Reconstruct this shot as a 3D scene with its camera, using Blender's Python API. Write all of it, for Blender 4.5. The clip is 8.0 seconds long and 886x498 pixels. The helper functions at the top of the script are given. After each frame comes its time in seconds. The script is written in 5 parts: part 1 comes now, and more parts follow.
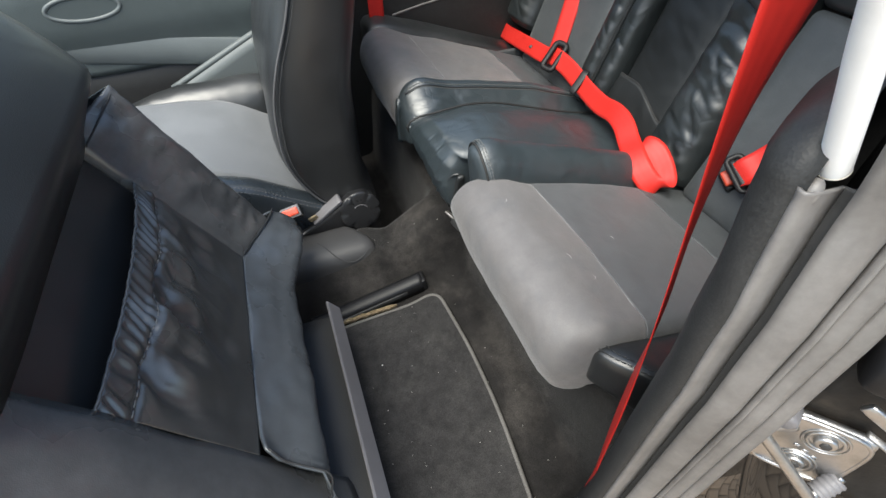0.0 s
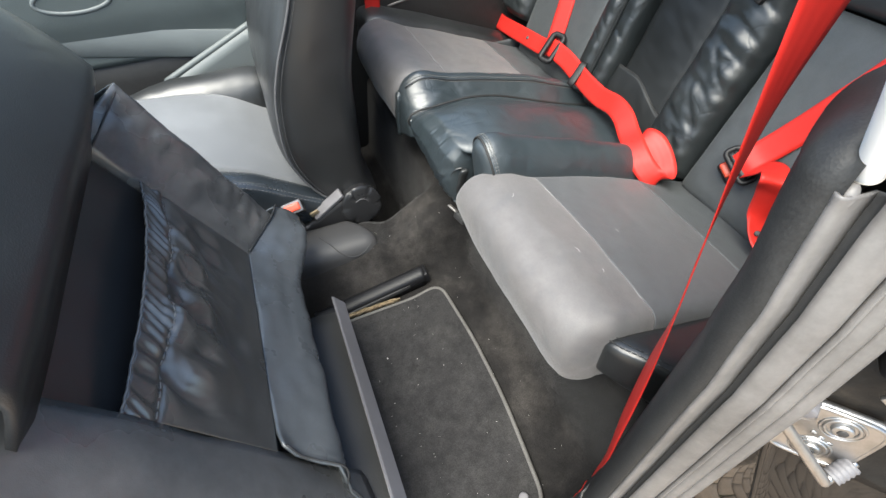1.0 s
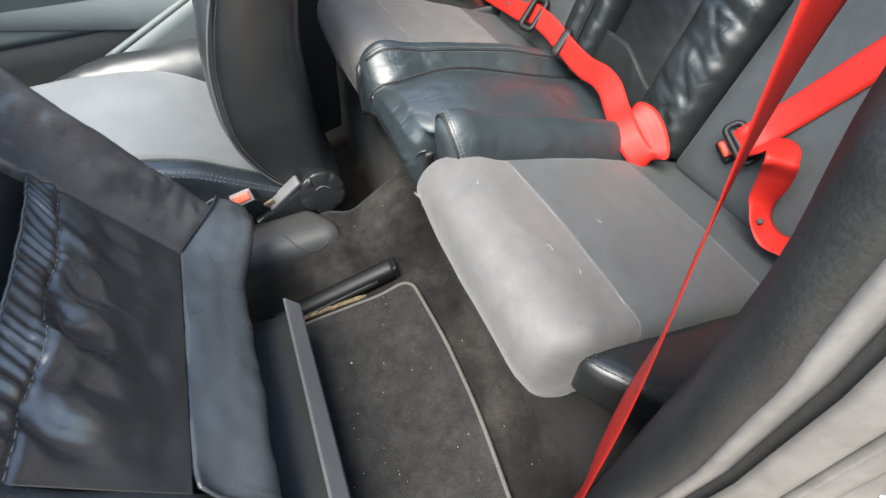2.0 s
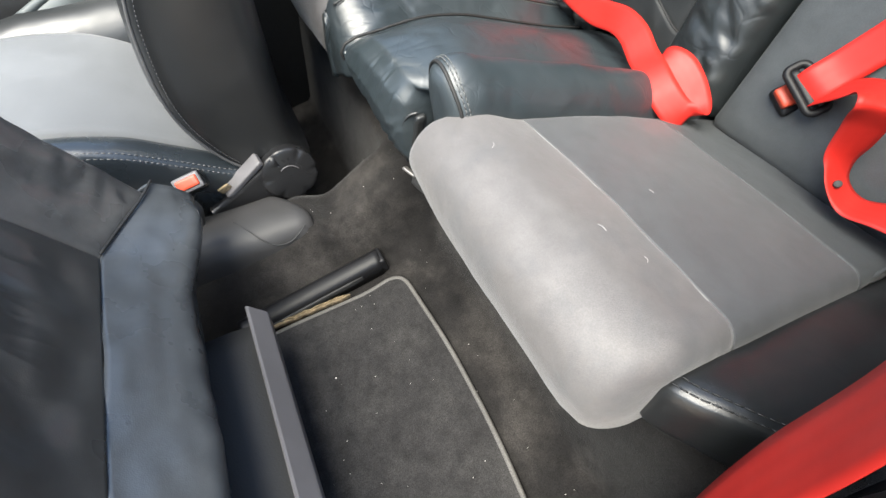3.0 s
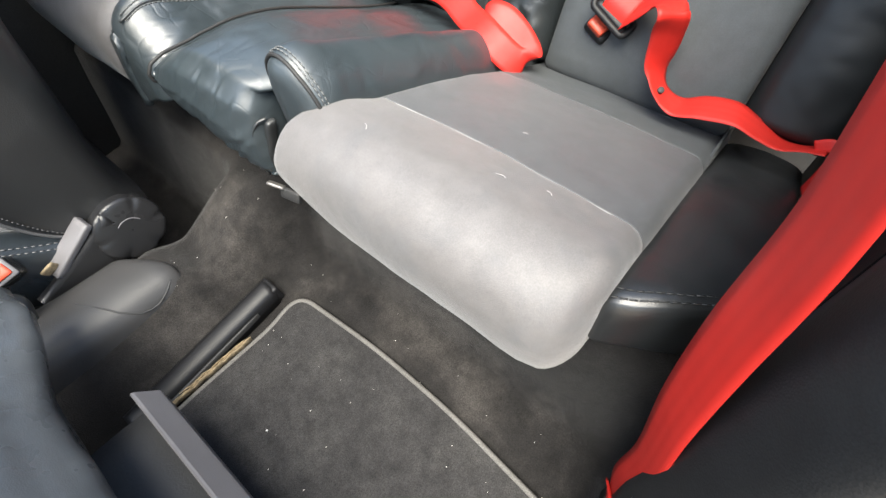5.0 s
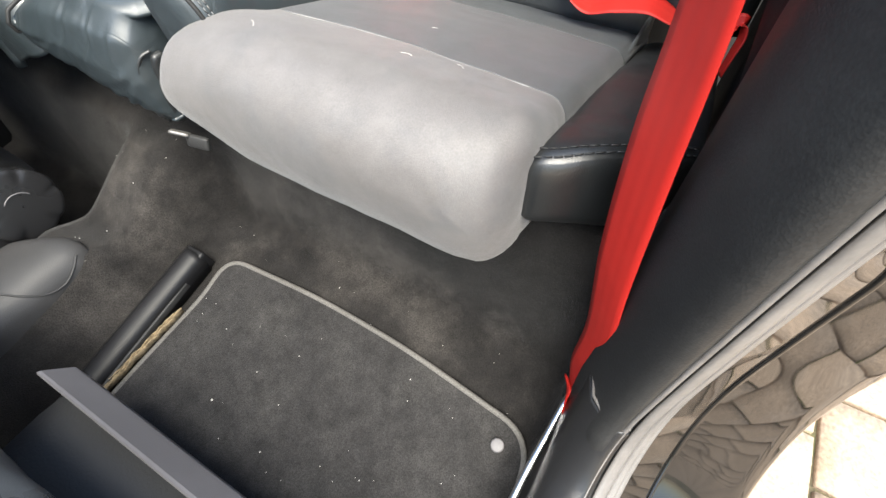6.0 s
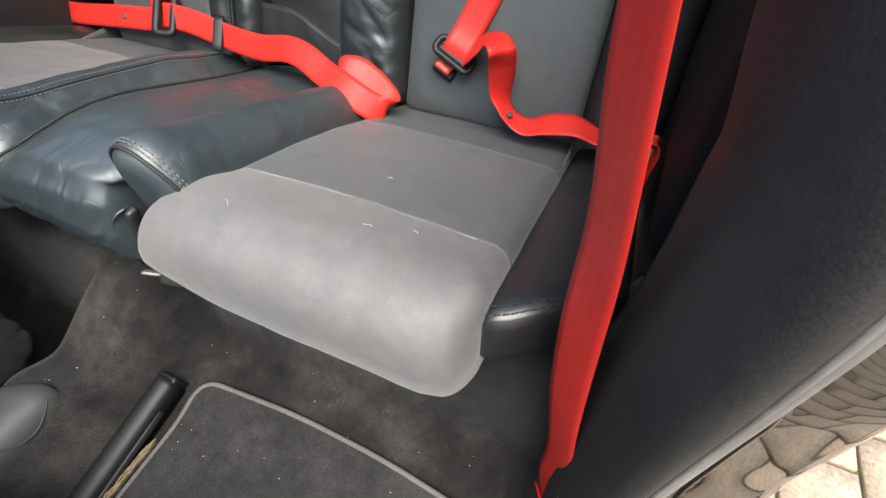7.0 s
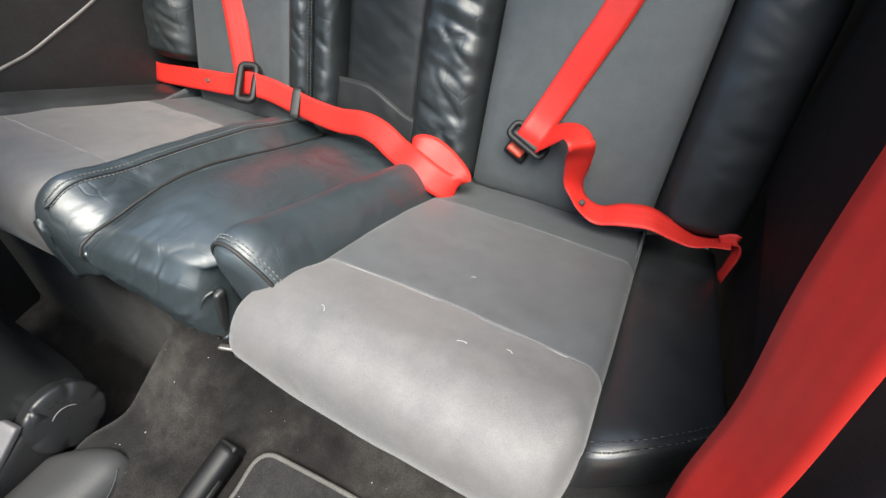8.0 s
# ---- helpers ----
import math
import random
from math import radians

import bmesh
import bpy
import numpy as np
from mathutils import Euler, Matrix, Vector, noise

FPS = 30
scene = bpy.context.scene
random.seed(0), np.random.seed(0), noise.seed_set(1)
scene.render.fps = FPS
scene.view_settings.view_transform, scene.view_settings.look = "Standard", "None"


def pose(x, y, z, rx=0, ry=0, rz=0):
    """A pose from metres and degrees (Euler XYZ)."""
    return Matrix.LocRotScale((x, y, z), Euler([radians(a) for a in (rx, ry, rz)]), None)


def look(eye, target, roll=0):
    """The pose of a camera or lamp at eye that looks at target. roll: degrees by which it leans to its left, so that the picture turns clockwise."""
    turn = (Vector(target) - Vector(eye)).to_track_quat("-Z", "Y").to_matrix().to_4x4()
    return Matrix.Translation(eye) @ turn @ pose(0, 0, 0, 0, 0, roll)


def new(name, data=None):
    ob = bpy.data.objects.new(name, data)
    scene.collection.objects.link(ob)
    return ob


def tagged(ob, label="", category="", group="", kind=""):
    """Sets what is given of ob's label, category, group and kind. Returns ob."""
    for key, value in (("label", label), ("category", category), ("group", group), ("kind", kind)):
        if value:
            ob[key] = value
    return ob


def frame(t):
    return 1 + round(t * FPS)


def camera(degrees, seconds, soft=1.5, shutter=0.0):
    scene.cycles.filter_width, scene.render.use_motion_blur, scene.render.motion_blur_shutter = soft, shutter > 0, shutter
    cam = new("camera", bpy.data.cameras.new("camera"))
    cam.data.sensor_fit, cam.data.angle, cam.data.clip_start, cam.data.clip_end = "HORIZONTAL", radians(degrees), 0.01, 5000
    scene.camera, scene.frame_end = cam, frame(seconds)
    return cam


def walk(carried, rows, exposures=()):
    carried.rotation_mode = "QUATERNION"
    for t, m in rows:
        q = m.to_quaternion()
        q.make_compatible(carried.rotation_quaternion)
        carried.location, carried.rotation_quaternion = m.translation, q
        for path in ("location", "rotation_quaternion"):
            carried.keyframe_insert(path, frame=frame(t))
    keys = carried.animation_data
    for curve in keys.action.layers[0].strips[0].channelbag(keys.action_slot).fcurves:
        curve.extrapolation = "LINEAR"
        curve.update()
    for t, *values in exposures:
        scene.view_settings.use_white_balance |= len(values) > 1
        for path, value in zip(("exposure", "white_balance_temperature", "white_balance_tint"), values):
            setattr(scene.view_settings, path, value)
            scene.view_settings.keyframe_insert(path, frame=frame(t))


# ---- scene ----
cam = camera(88.2, 8.0)

PATH = [
    (0, (-0.069, 0.063, 0.916), (0.373, 1.379, -0.524), -2.7),
    (0.5, (-0.08, 0.079, 0.928), (0.389, 1.359, -0.536), -2.2),
    (1, (-0.097, 0.076, 0.927), (0.376, 1.345, -0.545), -2.1),
    (1.5, (-0.047, 0.097, 0.914), (0.415, 1.334, -0.589), -2.3),
    (1.7, (-0.026, 0.108, 0.897), (0.427, 1.335, -0.616), -2.8),
    (2.8, (0.003, 0.227, 0.767), (0.493, 1.368, -0.801), -2.5),
    (3, (0.002, 0.246, 0.745), (0.515, 1.368, -0.829), -2.4),
    (3.5, (0.008, 0.284, 0.717), (0.626, 1.341, -0.865), -2.0),
    (4, (-0.009, 0.293, 0.725), (0.749, 1.276, -0.844), -1.6),
    (4.5, (-0.01, 0.283, 0.724), (0.855, 1.18, -0.841), -1.6),
    (4.7, (-0.014, 0.278, 0.722), (0.877, 1.136, -0.85), -1.3),
    (5.8, (-0.04, 0.233, 0.661), (0.934, 0.855, -0.971), -1.1),
    (6, (-0.044, 0.219, 0.642), (0.943, 0.832, -0.986), -1.9),
    (6.5, (-0.033, 0.223, 0.667), (1.079, 0.782, -0.898), -0.9),
    (7, (-0.001, 0.234, 0.74), (1.189, 0.79, -0.768), -1.1),
    (7.5, (0.023, 0.258, 0.817), (1.239, 0.876, -0.646), -1.5),
    (8, (0.025, 0.322, 0.799), (1.25, 1.018, -0.62), -1.3),
]
walk(cam, [(t, look(eye, target, roll)) for t, eye, target, roll in PATH], exposures=[(0.0, 1.17, 6500, 4), (0.5, 1.46, 6500, 4), (1.5, 1.66, 6500, 4), (4.0, 1.97, 6700, 5), (4.7, 2.02, 6700, 5), (6.0, 1.95, 6700, 5), (6.5, 1.72, 6700, 5), (7.0, 1.50, 6650, 5), (7.5, 1.50, 6650, 5), (8.0, 1.69, 6600, 4)])

# x runs towards the car's tail, y across the car, z up; z = 0 is the rear footwell.
MID = 0.86          # the car's middle plane (y)
GROUND = -0.30

# ---- daylight ----
SUN_ELEV, SUN_AZ = radians(63), radians(232)
world = bpy.data.worlds.new("overcast_sky")
scene.world = world
world.use_nodes = True
wn = world.node_tree
sky = wn.nodes.new("ShaderNodeTexSky")
sky.sky_type = "NISHITA"
sky.sun_disc = False
sky.sun_elevation, sky.sun_rotation = SUN_ELEV, SUN_AZ
sky.dust_density, sky.air_density = 1.8, 1.0
wn.links.new(sky.outputs[0], wn.nodes["Background"].inputs[0])
wn.nodes["Background"].inputs[1].default_value = 0.135
sun_data = bpy.data.lights.new("sun", "SUN")
sun_data.energy, sun_data.angle, sun_data.color = 3.1, radians(50), (1.0, 0.95, 0.88)
sun = new("sun", sun_data)
sun.matrix_world = look((0, 0, 0), (-math.sin(SUN_AZ) * math.cos(SUN_ELEV), -math.cos(SUN_AZ) * math.cos(SUN_ELEV), -math.sin(SUN_ELEV)))


# ---- materials ----
def material(name, colour, rough=0.5, metal=0.0, spot=0.0, spot_scale=6.0, spot_colour=None, grain=0.0, grain_scale=300.0, fleck=0.0, fleck_scale=45.0,
             bump=0.0, bump_scale=400.0, wrinkle=0.0, wrinkle_scale=14.0, sheen=0.0, coat=0.0, coat_rough=0.05, spec=0.5, rough_var=0.08, cells=False, ridged=False):
    m = bpy.data.materials.new(name)
    m.use_nodes = True
    nt = m.node_tree
    n, l = nt.nodes, nt.links
    b = n["Principled BSDF"]
    b.inputs["Metallic"].default_value = metal
    b.inputs["Sheen Weight"].default_value = sheen
    b.inputs["Sheen Roughness"].default_value = 0.4
    b.inputs["Coat Weight"].default_value = coat
    b.inputs["Coat Roughness"].default_value = coat_rough
    b.inputs["Specular IOR Level"].default_value = spec
    tc = n.new("ShaderNodeTexCoord")
    geo = tc.outputs["Object"]

    def noise_node(scale, detail=4.0, rgh=0.6):
        t = n.new("ShaderNodeTexNoise")
        t.inputs["Scale"].default_value, t.inputs["Detail"].default_value, t.inputs["Roughness"].default_value = scale, detail, rgh
        l.new(geo, t.inputs["Vector"])
        return t

    def mix(a, c, fac, blend="MIX"):
        x = n.new("ShaderNodeMix")
        x.data_type, x.blend_type = "RGBA", blend
        for sock, val in ((x.inputs[0], fac), (x.inputs[6], a), (x.inputs[7], c)):
            if isinstance(val, (int, float)):
                sock.default_value = val
            elif isinstance(val, tuple):
                sock.default_value = (*val, 1)
            else:
                l.new(val, sock)
        return x.outputs[2]

    def ramp(sock, lo, hi):
        r = n.new("ShaderNodeMapRange")
        r.inputs[1].default_value, r.inputs[2].default_value = lo, hi
        l.new(sock, r.inputs[0])
        return r.outputs[0]

    col = colour
    big = noise_node(spot_scale)
    if spot:
        f = n.new("ShaderNodeMath")
        f.operation = "MULTIPLY"
        l.new(ramp(big.outputs[0], 0.48, 0.72), f.inputs[0])
        f.inputs[1].default_value = spot
        col = mix(col, spot_colour or tuple(min(1, c * 1.8) for c in colour), f.outputs[0])
    if fleck:
        # smudges and wear between the blotches and the grain
        g = noise_node(fleck_scale, 5.0, 0.7)
        col = mix(col, mix(tuple([1 - fleck] * 3), tuple([1 + fleck] * 3), ramp(g.outputs[0], 0.32, 0.68)), 1.0, "MULTIPLY")
    if grain:
        g = noise_node(grain_scale, 2.0)
        dark, light = tuple(c * (1 - grain) for c in (1, 1, 1)), tuple(c * (1 + grain) for c in (1, 1, 1))
        col = mix(col, mix(dark, light, ramp(g.outputs[0], 0.3, 0.7)), 1.0, "MULTIPLY")
    if isinstance(col, tuple):
        b.inputs["Base Color"].default_value = (*col, 1)
    else:
        l.new(col, b.inputs["Base Color"])
    rr = n.new("ShaderNodeMapRange")
    rr.inputs[1].default_value, rr.inputs[2].default_value = 0.3, 0.7
    rr.inputs[3].default_value, rr.inputs[4].default_value = max(0.02, rough - rough_var), min(1, rough + rough_var)
    l.new(big.outputs[0], rr.inputs[0])
    l.new(rr.outputs[0], b.inputs["Roughness"])
    normal = None
    if wrinkle:
        w = noise_node(wrinkle_scale, 1.5, 0.45)
        w.inputs["Distortion"].default_value = 0.8
        bp = n.new("ShaderNodeBump")
        bp.inputs["Strength"].default_value, bp.inputs["Distance"].default_value = wrinkle, 0.02
        l.new(w.outputs[0], bp.inputs["Height"])
        normal = bp.outputs[0]
    if ridged:
        # fine creases: the borders of warped cells
        warp_n = noise_node(9.0, 2.0)
        shift = n.new("ShaderNodeVectorMath")
        shift.operation = "MULTIPLY_ADD"
        l.new(warp_n.outputs[1], shift.inputs[0])
        shift.inputs[1].default_value = (0.10, 0.10, 0.10)
        l.new(geo, shift.inputs[2])
        vo = n.new("ShaderNodeTexVoronoi")
        vo.feature = "DISTANCE_TO_EDGE"
        vo.inputs["Scale"].default_value = 17.0
        l.new(shift.outputs[0], vo.inputs["Vector"])
        bp = n.new("ShaderNodeBump")
        bp.inputs["Strength"].default_value, bp.inputs["Distance"].default_value = 0.115, 0.003
        patch = n.new("ShaderNodeMath")
        patch.operation = "MAXIMUM"
        l.new(ramp(vo.outputs[0], 0.0, 0.05), patch.inputs[0])
        l.new(ramp(noise_node(11.0, 1.0).outputs[0], 0.50, 0.40), patch.inputs[1])
        l.new(patch.outputs[0], bp.inputs["Height"])
        if normal is not None:
            l.new(normal, bp.inputs["Normal"])
        normal = bp.outputs[0]
    if bump:
        if cells:
            fine = n.new("ShaderNodeTexVoronoi")
            fine.inputs["Scale"].default_value = bump_scale
            l.new(geo, fine.inputs["Vector"])
        else:
            fine = noise_node(bump_scale, 2.0)
        bp = n.new("ShaderNodeBump")
        bp.inputs["Strength"].default_value, bp.inputs["Distance"].default_value = bump, 0.0015
        l.new(fine.outputs[0], bp.inputs["Height"])
        if normal is not None:
            l.new(normal, bp.inputs["Normal"])
        normal = bp.outputs[0]
    if normal is not None:
        l.new(normal, b.inputs["Normal"])
    return m


LEATHER = material("black_leather", (0.014, 0.0155, 0.0165), 0.42, spot=0.5, spot_colour=(0.021, 0.023, 0.0245), bump=0.09, bump_scale=700, cells=True, wrinkle=0.20, wrinkle_scale=12, spec=1.0, rough_var=0.10)
# paler than the backrest's same leather: the sky's sheen is put into its base
CRUMPLED_LIT = material("lit_crumpled_leather", (0.027, 0.036, 0.041), 0.40, spot=0.5, spot_colour=(0.034, 0.044, 0.050), bump=0.08, bump_scale=700, cells=True, wrinkle=0.28, wrinkle_scale=14, spec=1.0, coat=0.08, coat_rough=0.32, ridged=True, rough_var=0.10)
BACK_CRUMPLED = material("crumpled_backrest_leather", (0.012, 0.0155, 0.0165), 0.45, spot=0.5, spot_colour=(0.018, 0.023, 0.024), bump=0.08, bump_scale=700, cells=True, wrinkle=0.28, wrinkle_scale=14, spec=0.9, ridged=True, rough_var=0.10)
# black seat leather lightened: light on the tipped back put into its colour
SHELL_LIT = material("lit_back_leather", (0.110, 0.109, 0.106), 0.30, spot=0.5, spot_colour=(0.128, 0.127, 0.124), fleck=0.15, spec=1.0, bump=0.08, bump_scale=800, cells=True, wrinkle=0.10, wrinkle_scale=8, rough_var=0.10)
# black leather with the bluish light on the bolster's top put into its colour
FAR_SIDE = material("sky_tinted_black_leather", (0.024, 0.030, 0.036), 0.30, spot=0.5, spot_colour=(0.034, 0.042, 0.050), spec=1.0, bump=0.08, bump_scale=700, cells=True, wrinkle=0.15, wrinkle_scale=10)
# black pocket leather, its base raised in place of light falling on it
POCKET_LIT = material("lit_pocket_leather", (0.058, 0.058, 0.056), 0.30, spot=0.5, spot_colour=(0.074, 0.074, 0.072), spec=1.0, coat=0.5, coat_rough=0.24, bump=0.08, bump_scale=800, cells=True, fleck=0.12)
BACK_LEATHER = material("black_backrest_leather", (0.021, 0.0215, 0.022), 0.36, spot=0.5, spot_colour=(0.030, 0.031, 0.032), spec=0.8, bump=0.10, bump_scale=700, cells=True, wrinkle=0.12, wrinkle_scale=8)
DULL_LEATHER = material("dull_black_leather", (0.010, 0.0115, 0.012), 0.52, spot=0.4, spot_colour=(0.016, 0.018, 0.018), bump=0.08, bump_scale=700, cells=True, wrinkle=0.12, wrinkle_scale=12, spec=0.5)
# black leather coloured slate to stand for the sky reflected in the bolster
BOLSTER_SHEEN = material("sky_tinted_leather", (0.076, 0.083, 0.089), 0.30, spot=0.4, spot_colour=(0.064, 0.071, 0.077), spot_scale=9, fleck=0.12, bump=0.08, bump_scale=700, cells=True, wrinkle=0.14, wrinkle_scale=9, spec=1.0)
# paler copy of the seat fabric: light on the front rim put into the colour
FABRIC_LIT = material("lit_grey_fabric", (0.138, 0.130, 0.127), 0.56, spot=0.9, spot_colour=(0.100, 0.102, 0.107), spot_scale=9, grain=0.10, fleck=0.09, fleck_scale=38, grain_scale=700, bump=0.30, bump_scale=1000, sheen=0.22, wrinkle=0.17, wrinkle_scale=13, spec=0.5, rough_var=0.10)
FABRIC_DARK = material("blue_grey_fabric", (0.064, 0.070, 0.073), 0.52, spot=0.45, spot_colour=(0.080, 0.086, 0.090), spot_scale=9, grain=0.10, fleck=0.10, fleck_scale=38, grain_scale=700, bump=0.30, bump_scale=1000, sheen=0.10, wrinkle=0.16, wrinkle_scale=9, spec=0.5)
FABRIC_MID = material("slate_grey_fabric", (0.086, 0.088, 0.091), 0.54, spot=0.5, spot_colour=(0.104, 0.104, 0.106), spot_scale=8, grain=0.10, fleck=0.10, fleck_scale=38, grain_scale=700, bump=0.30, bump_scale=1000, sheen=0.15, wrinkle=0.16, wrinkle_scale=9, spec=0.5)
FABRIC_PALE = material("pale_grey_fabric", (0.135, 0.142, 0.15), 0.8, spot=0.25, grain=0.08, grain_scale=800, bump=0.3, bump_scale=1200, sheen=0.2)
CARPET = material("black_carpet", (0.0145, 0.0135, 0.0130), 0.95, spot=0.6, spot_colour=(0.076, 0.069, 0.063), spot_scale=6, fleck=0.32, fleck_scale=26, grain=0.40, grain_scale=550, bump=1.0, bump_scale=600, sheen=0.1, spec=0.2)
MAT_PILE = material("mat_pile", (0.027, 0.026, 0.026), 0.95, spot=0.5, spot_colour=(0.056, 0.054, 0.052), spot_scale=9, fleck=0.28, fleck_scale=40, grain=0.4, grain_scale=600, bump=1.0, bump_scale=700, sheen=0.1, spec=0.2)
BINDING = material("grey_binding_tape", (0.105, 0.100, 0.093), 0.8, spot=0.4, grain=0.3, grain_scale=500, bump=0.5, bump_scale=600)
PLASTIC = material("black_plastic", (0.018, 0.018, 0.019), 0.32, bump=0.2, bump_scale=900, spot=0.3)
CONSOLE_VINYL = material("charcoal_console_vinyl", (0.040, 0.039, 0.039), 0.5, bump=0.15, bump_scale=700, cells=True, spot=0.4, spot_colour=(0.06, 0.058, 0.057), spec=0.4)
# same trim as the pillar's, with the shade inside the cabin put into its colour
QUARTER_SHADE = material("shaded_quarter_vinyl", (0.005, 0.0053, 0.0056), 0.6, spot=0.5, spot_colour=(0.008, 0.008, 0.009), spec=0.12, bump=0.12, bump_scale=900, cells=True)
SATIN_BLACK = material("satin_black_plastic", (0.010, 0.010, 0.011), 0.45, bump=0.1, bump_scale=900, spot=0.3, spec=0.3)
PLASTIC_GREY = material("grey_plastic", (0.135, 0.13, 0.135), 0.5, bump=0.2, bump_scale=800, spot=0.3)
TRIM_CLOTH = material("charcoal_trim_leatherette", (0.0240, 0.0238, 0.0236), 0.50, spot=0.5, spot_colour=(0.032, 0.032, 0.0315), spec=0.3, grain=0.2, grain_scale=500, bump=0.10, bump_scale=620, cells=True, fleck=0.12)
RUBBER = material("grey_rubber_seal", (0.150, 0.141, 0.134), 0.46, spot=0.5, spot_colour=(0.085, 0.077, 0.069), spot_scale=12, grain=0.05, grain_scale=250, bump=0.05, bump_scale=300, rough_var=0.12, fleck=0.16, fleck_scale=30)
RUBBER_DARK = material("dark_rubber", (0.03, 0.03, 0.03), 0.6, spot=0.3, bump=0.3, bump_scale=300)
PAINT = material("gloss_black_paint", (0.008, 0.0075, 0.007), 0.04, spot=0.4, spot_colour=(0.028, 0.023, 0.019), spot_scale=20, spec=0.6, rough_var=0.02)
GRIMY_BLACK = material("grimy_black_steel", (0.010, 0.0095, 0.009), 0.55, spot=0.6, spot_colour=(0.040, 0.030, 0.021), spot_scale=22, fleck=0.4, fleck_scale=60, spec=0.3, bump=0.2, bump_scale=300)
WHITE_TUBE = material("white_vinyl", (0.86, 0.86, 0.85), 0.45, spot=0.35, spot_colour=(0.66, 0.65, 0.63), spot_scale=25, bump=0.06, bump_scale=250)
STAINED_VINYL = material("stained_vinyl", (0.62, 0.58, 0.51), 0.5, spot=0.7, spot_colour=(0.36, 0.29, 0.20), spot_scale=60, fleck=0.3, fleck_scale=90, bump=0.06, bump_scale=250)
ZINC = material("zinc_plated_steel", (0.50, 0.495, 0.49), 0.38, metal=1.0, spot=0.6, spot_colour=(0.34, 0.31, 0.27), spot_scale=60, rough_var=0.10, bump=0.12, bump_scale=500)
WORN_STEEL = material("worn_dull_steel", (0.30, 0.29, 0.28), 0.5, metal=0.8, spot=0.6, spot_colour=(0.10, 0.09, 0.08), spot_scale=90)
STEEL = material("polished_steel", (0.62, 0.62, 0.62), 0.22, metal=1.0)
WEBBING_BUTTON = material("orange_button_plastic", (0.62, 0.075, 0.035), 0.4, spot=0.2)
THREAD = material("grey_thread", (0.08, 0.08, 0.082), 0.8, spot=0.2)
SEAM_THREAD = material("light_seam_thread", (0.22, 0.215, 0.21), 0.7, spot=0.3)
PALE_THREAD = material("pale_thread", (0.17, 0.17, 0.17), 0.8, spot=0.2)
WELT_THREAD = material("slate_thread", (0.115, 0.120, 0.120), 0.6, spot=0.3)
DOOR_TRIM = material("green_grey_door_vinyl", (0.066, 0.080, 0.080), 0.5, spot=0.3, bump=0.3, bump_scale=500, cells=True)
DOOR_PALE = material("pale_grey_door_plastic", (0.12, 0.135, 0.135), 0.5, spot=0.2, bump=0.2, bump_scale=500)
PAPER = material("straw_paper", (0.26, 0.20, 0.12), 0.8, spot=0.8, spot_colour=(0.07, 0.05, 0.03), spot_scale=90, grain=0.4, grain_scale=160)
LINT = material("pale_lint", (0.6, 0.58, 0.55), 0.9)
SHADE_ROOF_GREY = material("grey_shade_roof", (0.30, 0.30, 0.29), 0.9, grain=0.1, bump=0.3)
PAVER = material("brown_paving_stone", (0.36, 0.268, 0.192), 0.85, spot=0.6, spot_colour=(0.38, 0.31, 0.25), spot_scale=9, grain=0.25, grain_scale=120, bump=0.8, bump_scale=120)
JOINT = material("mossy_joint_sand", (0.10, 0.085, 0.05), 0.95, spot=0.7, spot_colour=(0.09, 0.11, 0.03), spot_scale=14, grain=0.4, grain_scale=120, bump=0.8, bump_scale=150)


def webbing():
    m = material("red_webbing", (0.56, 0.024, 0.018), 0.5, spot=0.4, spot_colour=(0.46, 0.017, 0.013), spot_scale=22, spec=0.35)
    nt = m.node_tree
    n, l = nt.nodes, nt.links
    uv = n.new("ShaderNodeUVMap")
    sep = n.new("ShaderNodeSeparateXYZ")
    l.new(uv.outputs[0], sep.inputs[0])
    total = None
    for axis, freq, amp in ((1, 4.0, 1.0), (0, 500.0, 0.05)):
        k = n.new("ShaderNodeMath")
        k.operation = "MULTIPLY"
        k.inputs[1].default_value = freq * 2 * math.pi
        l.new(sep.outputs[axis], k.inputs[0])
        s = n.new("ShaderNodeMath")
        s.operation = "SINE"
        l.new(k.outputs[0], s.inputs[0])
        a = n.new("ShaderNodeMath")
        a.operation = "MULTIPLY_ADD"
        a.inputs[1].default_value = amp
        l.new(s.outputs[0], a.inputs[0])
        if total is not None:
            l.new(total, a.inputs[2])
        total = a.outputs[0]
    bp = n.new("ShaderNodeBump")
    bp.inputs["Strength"].default_value, bp.inputs["Distance"].default_value = 0.07, 0.0008
    l.new(total, bp.inputs["Height"])
    l.new(bp.outputs[0], n["Principled BSDF"].inputs["Normal"])
    return m


WEBBING = webbing()


# ---- shaping helpers ----
def thing(name, at, label, category, group="", kind=""):
    e = new(name)
    e.empty_display_size = 0.05
    e.location = at
    return tagged(e, label, category, group, kind)


def as_object(name, bm, mat, smooth=True):
    bmesh.ops.recalc_face_normals(bm, faces=bm.faces)
    for f in bm.faces:
        f.smooth = smooth
    me = bpy.data.meshes.new(name)
    bm.to_mesh(me)
    bm.free()
    me.materials.append(mat)
    return new(name, me)


def part(name, bm, mat, parent, label="", smooth=True):
    ob = as_object(name, bm, mat, smooth)
    ob.parent = parent
    if parent.type == "EMPTY":
        ob.matrix_parent_inverse = Matrix.Translation(parent.location).inverted()
    return tagged(ob, label)


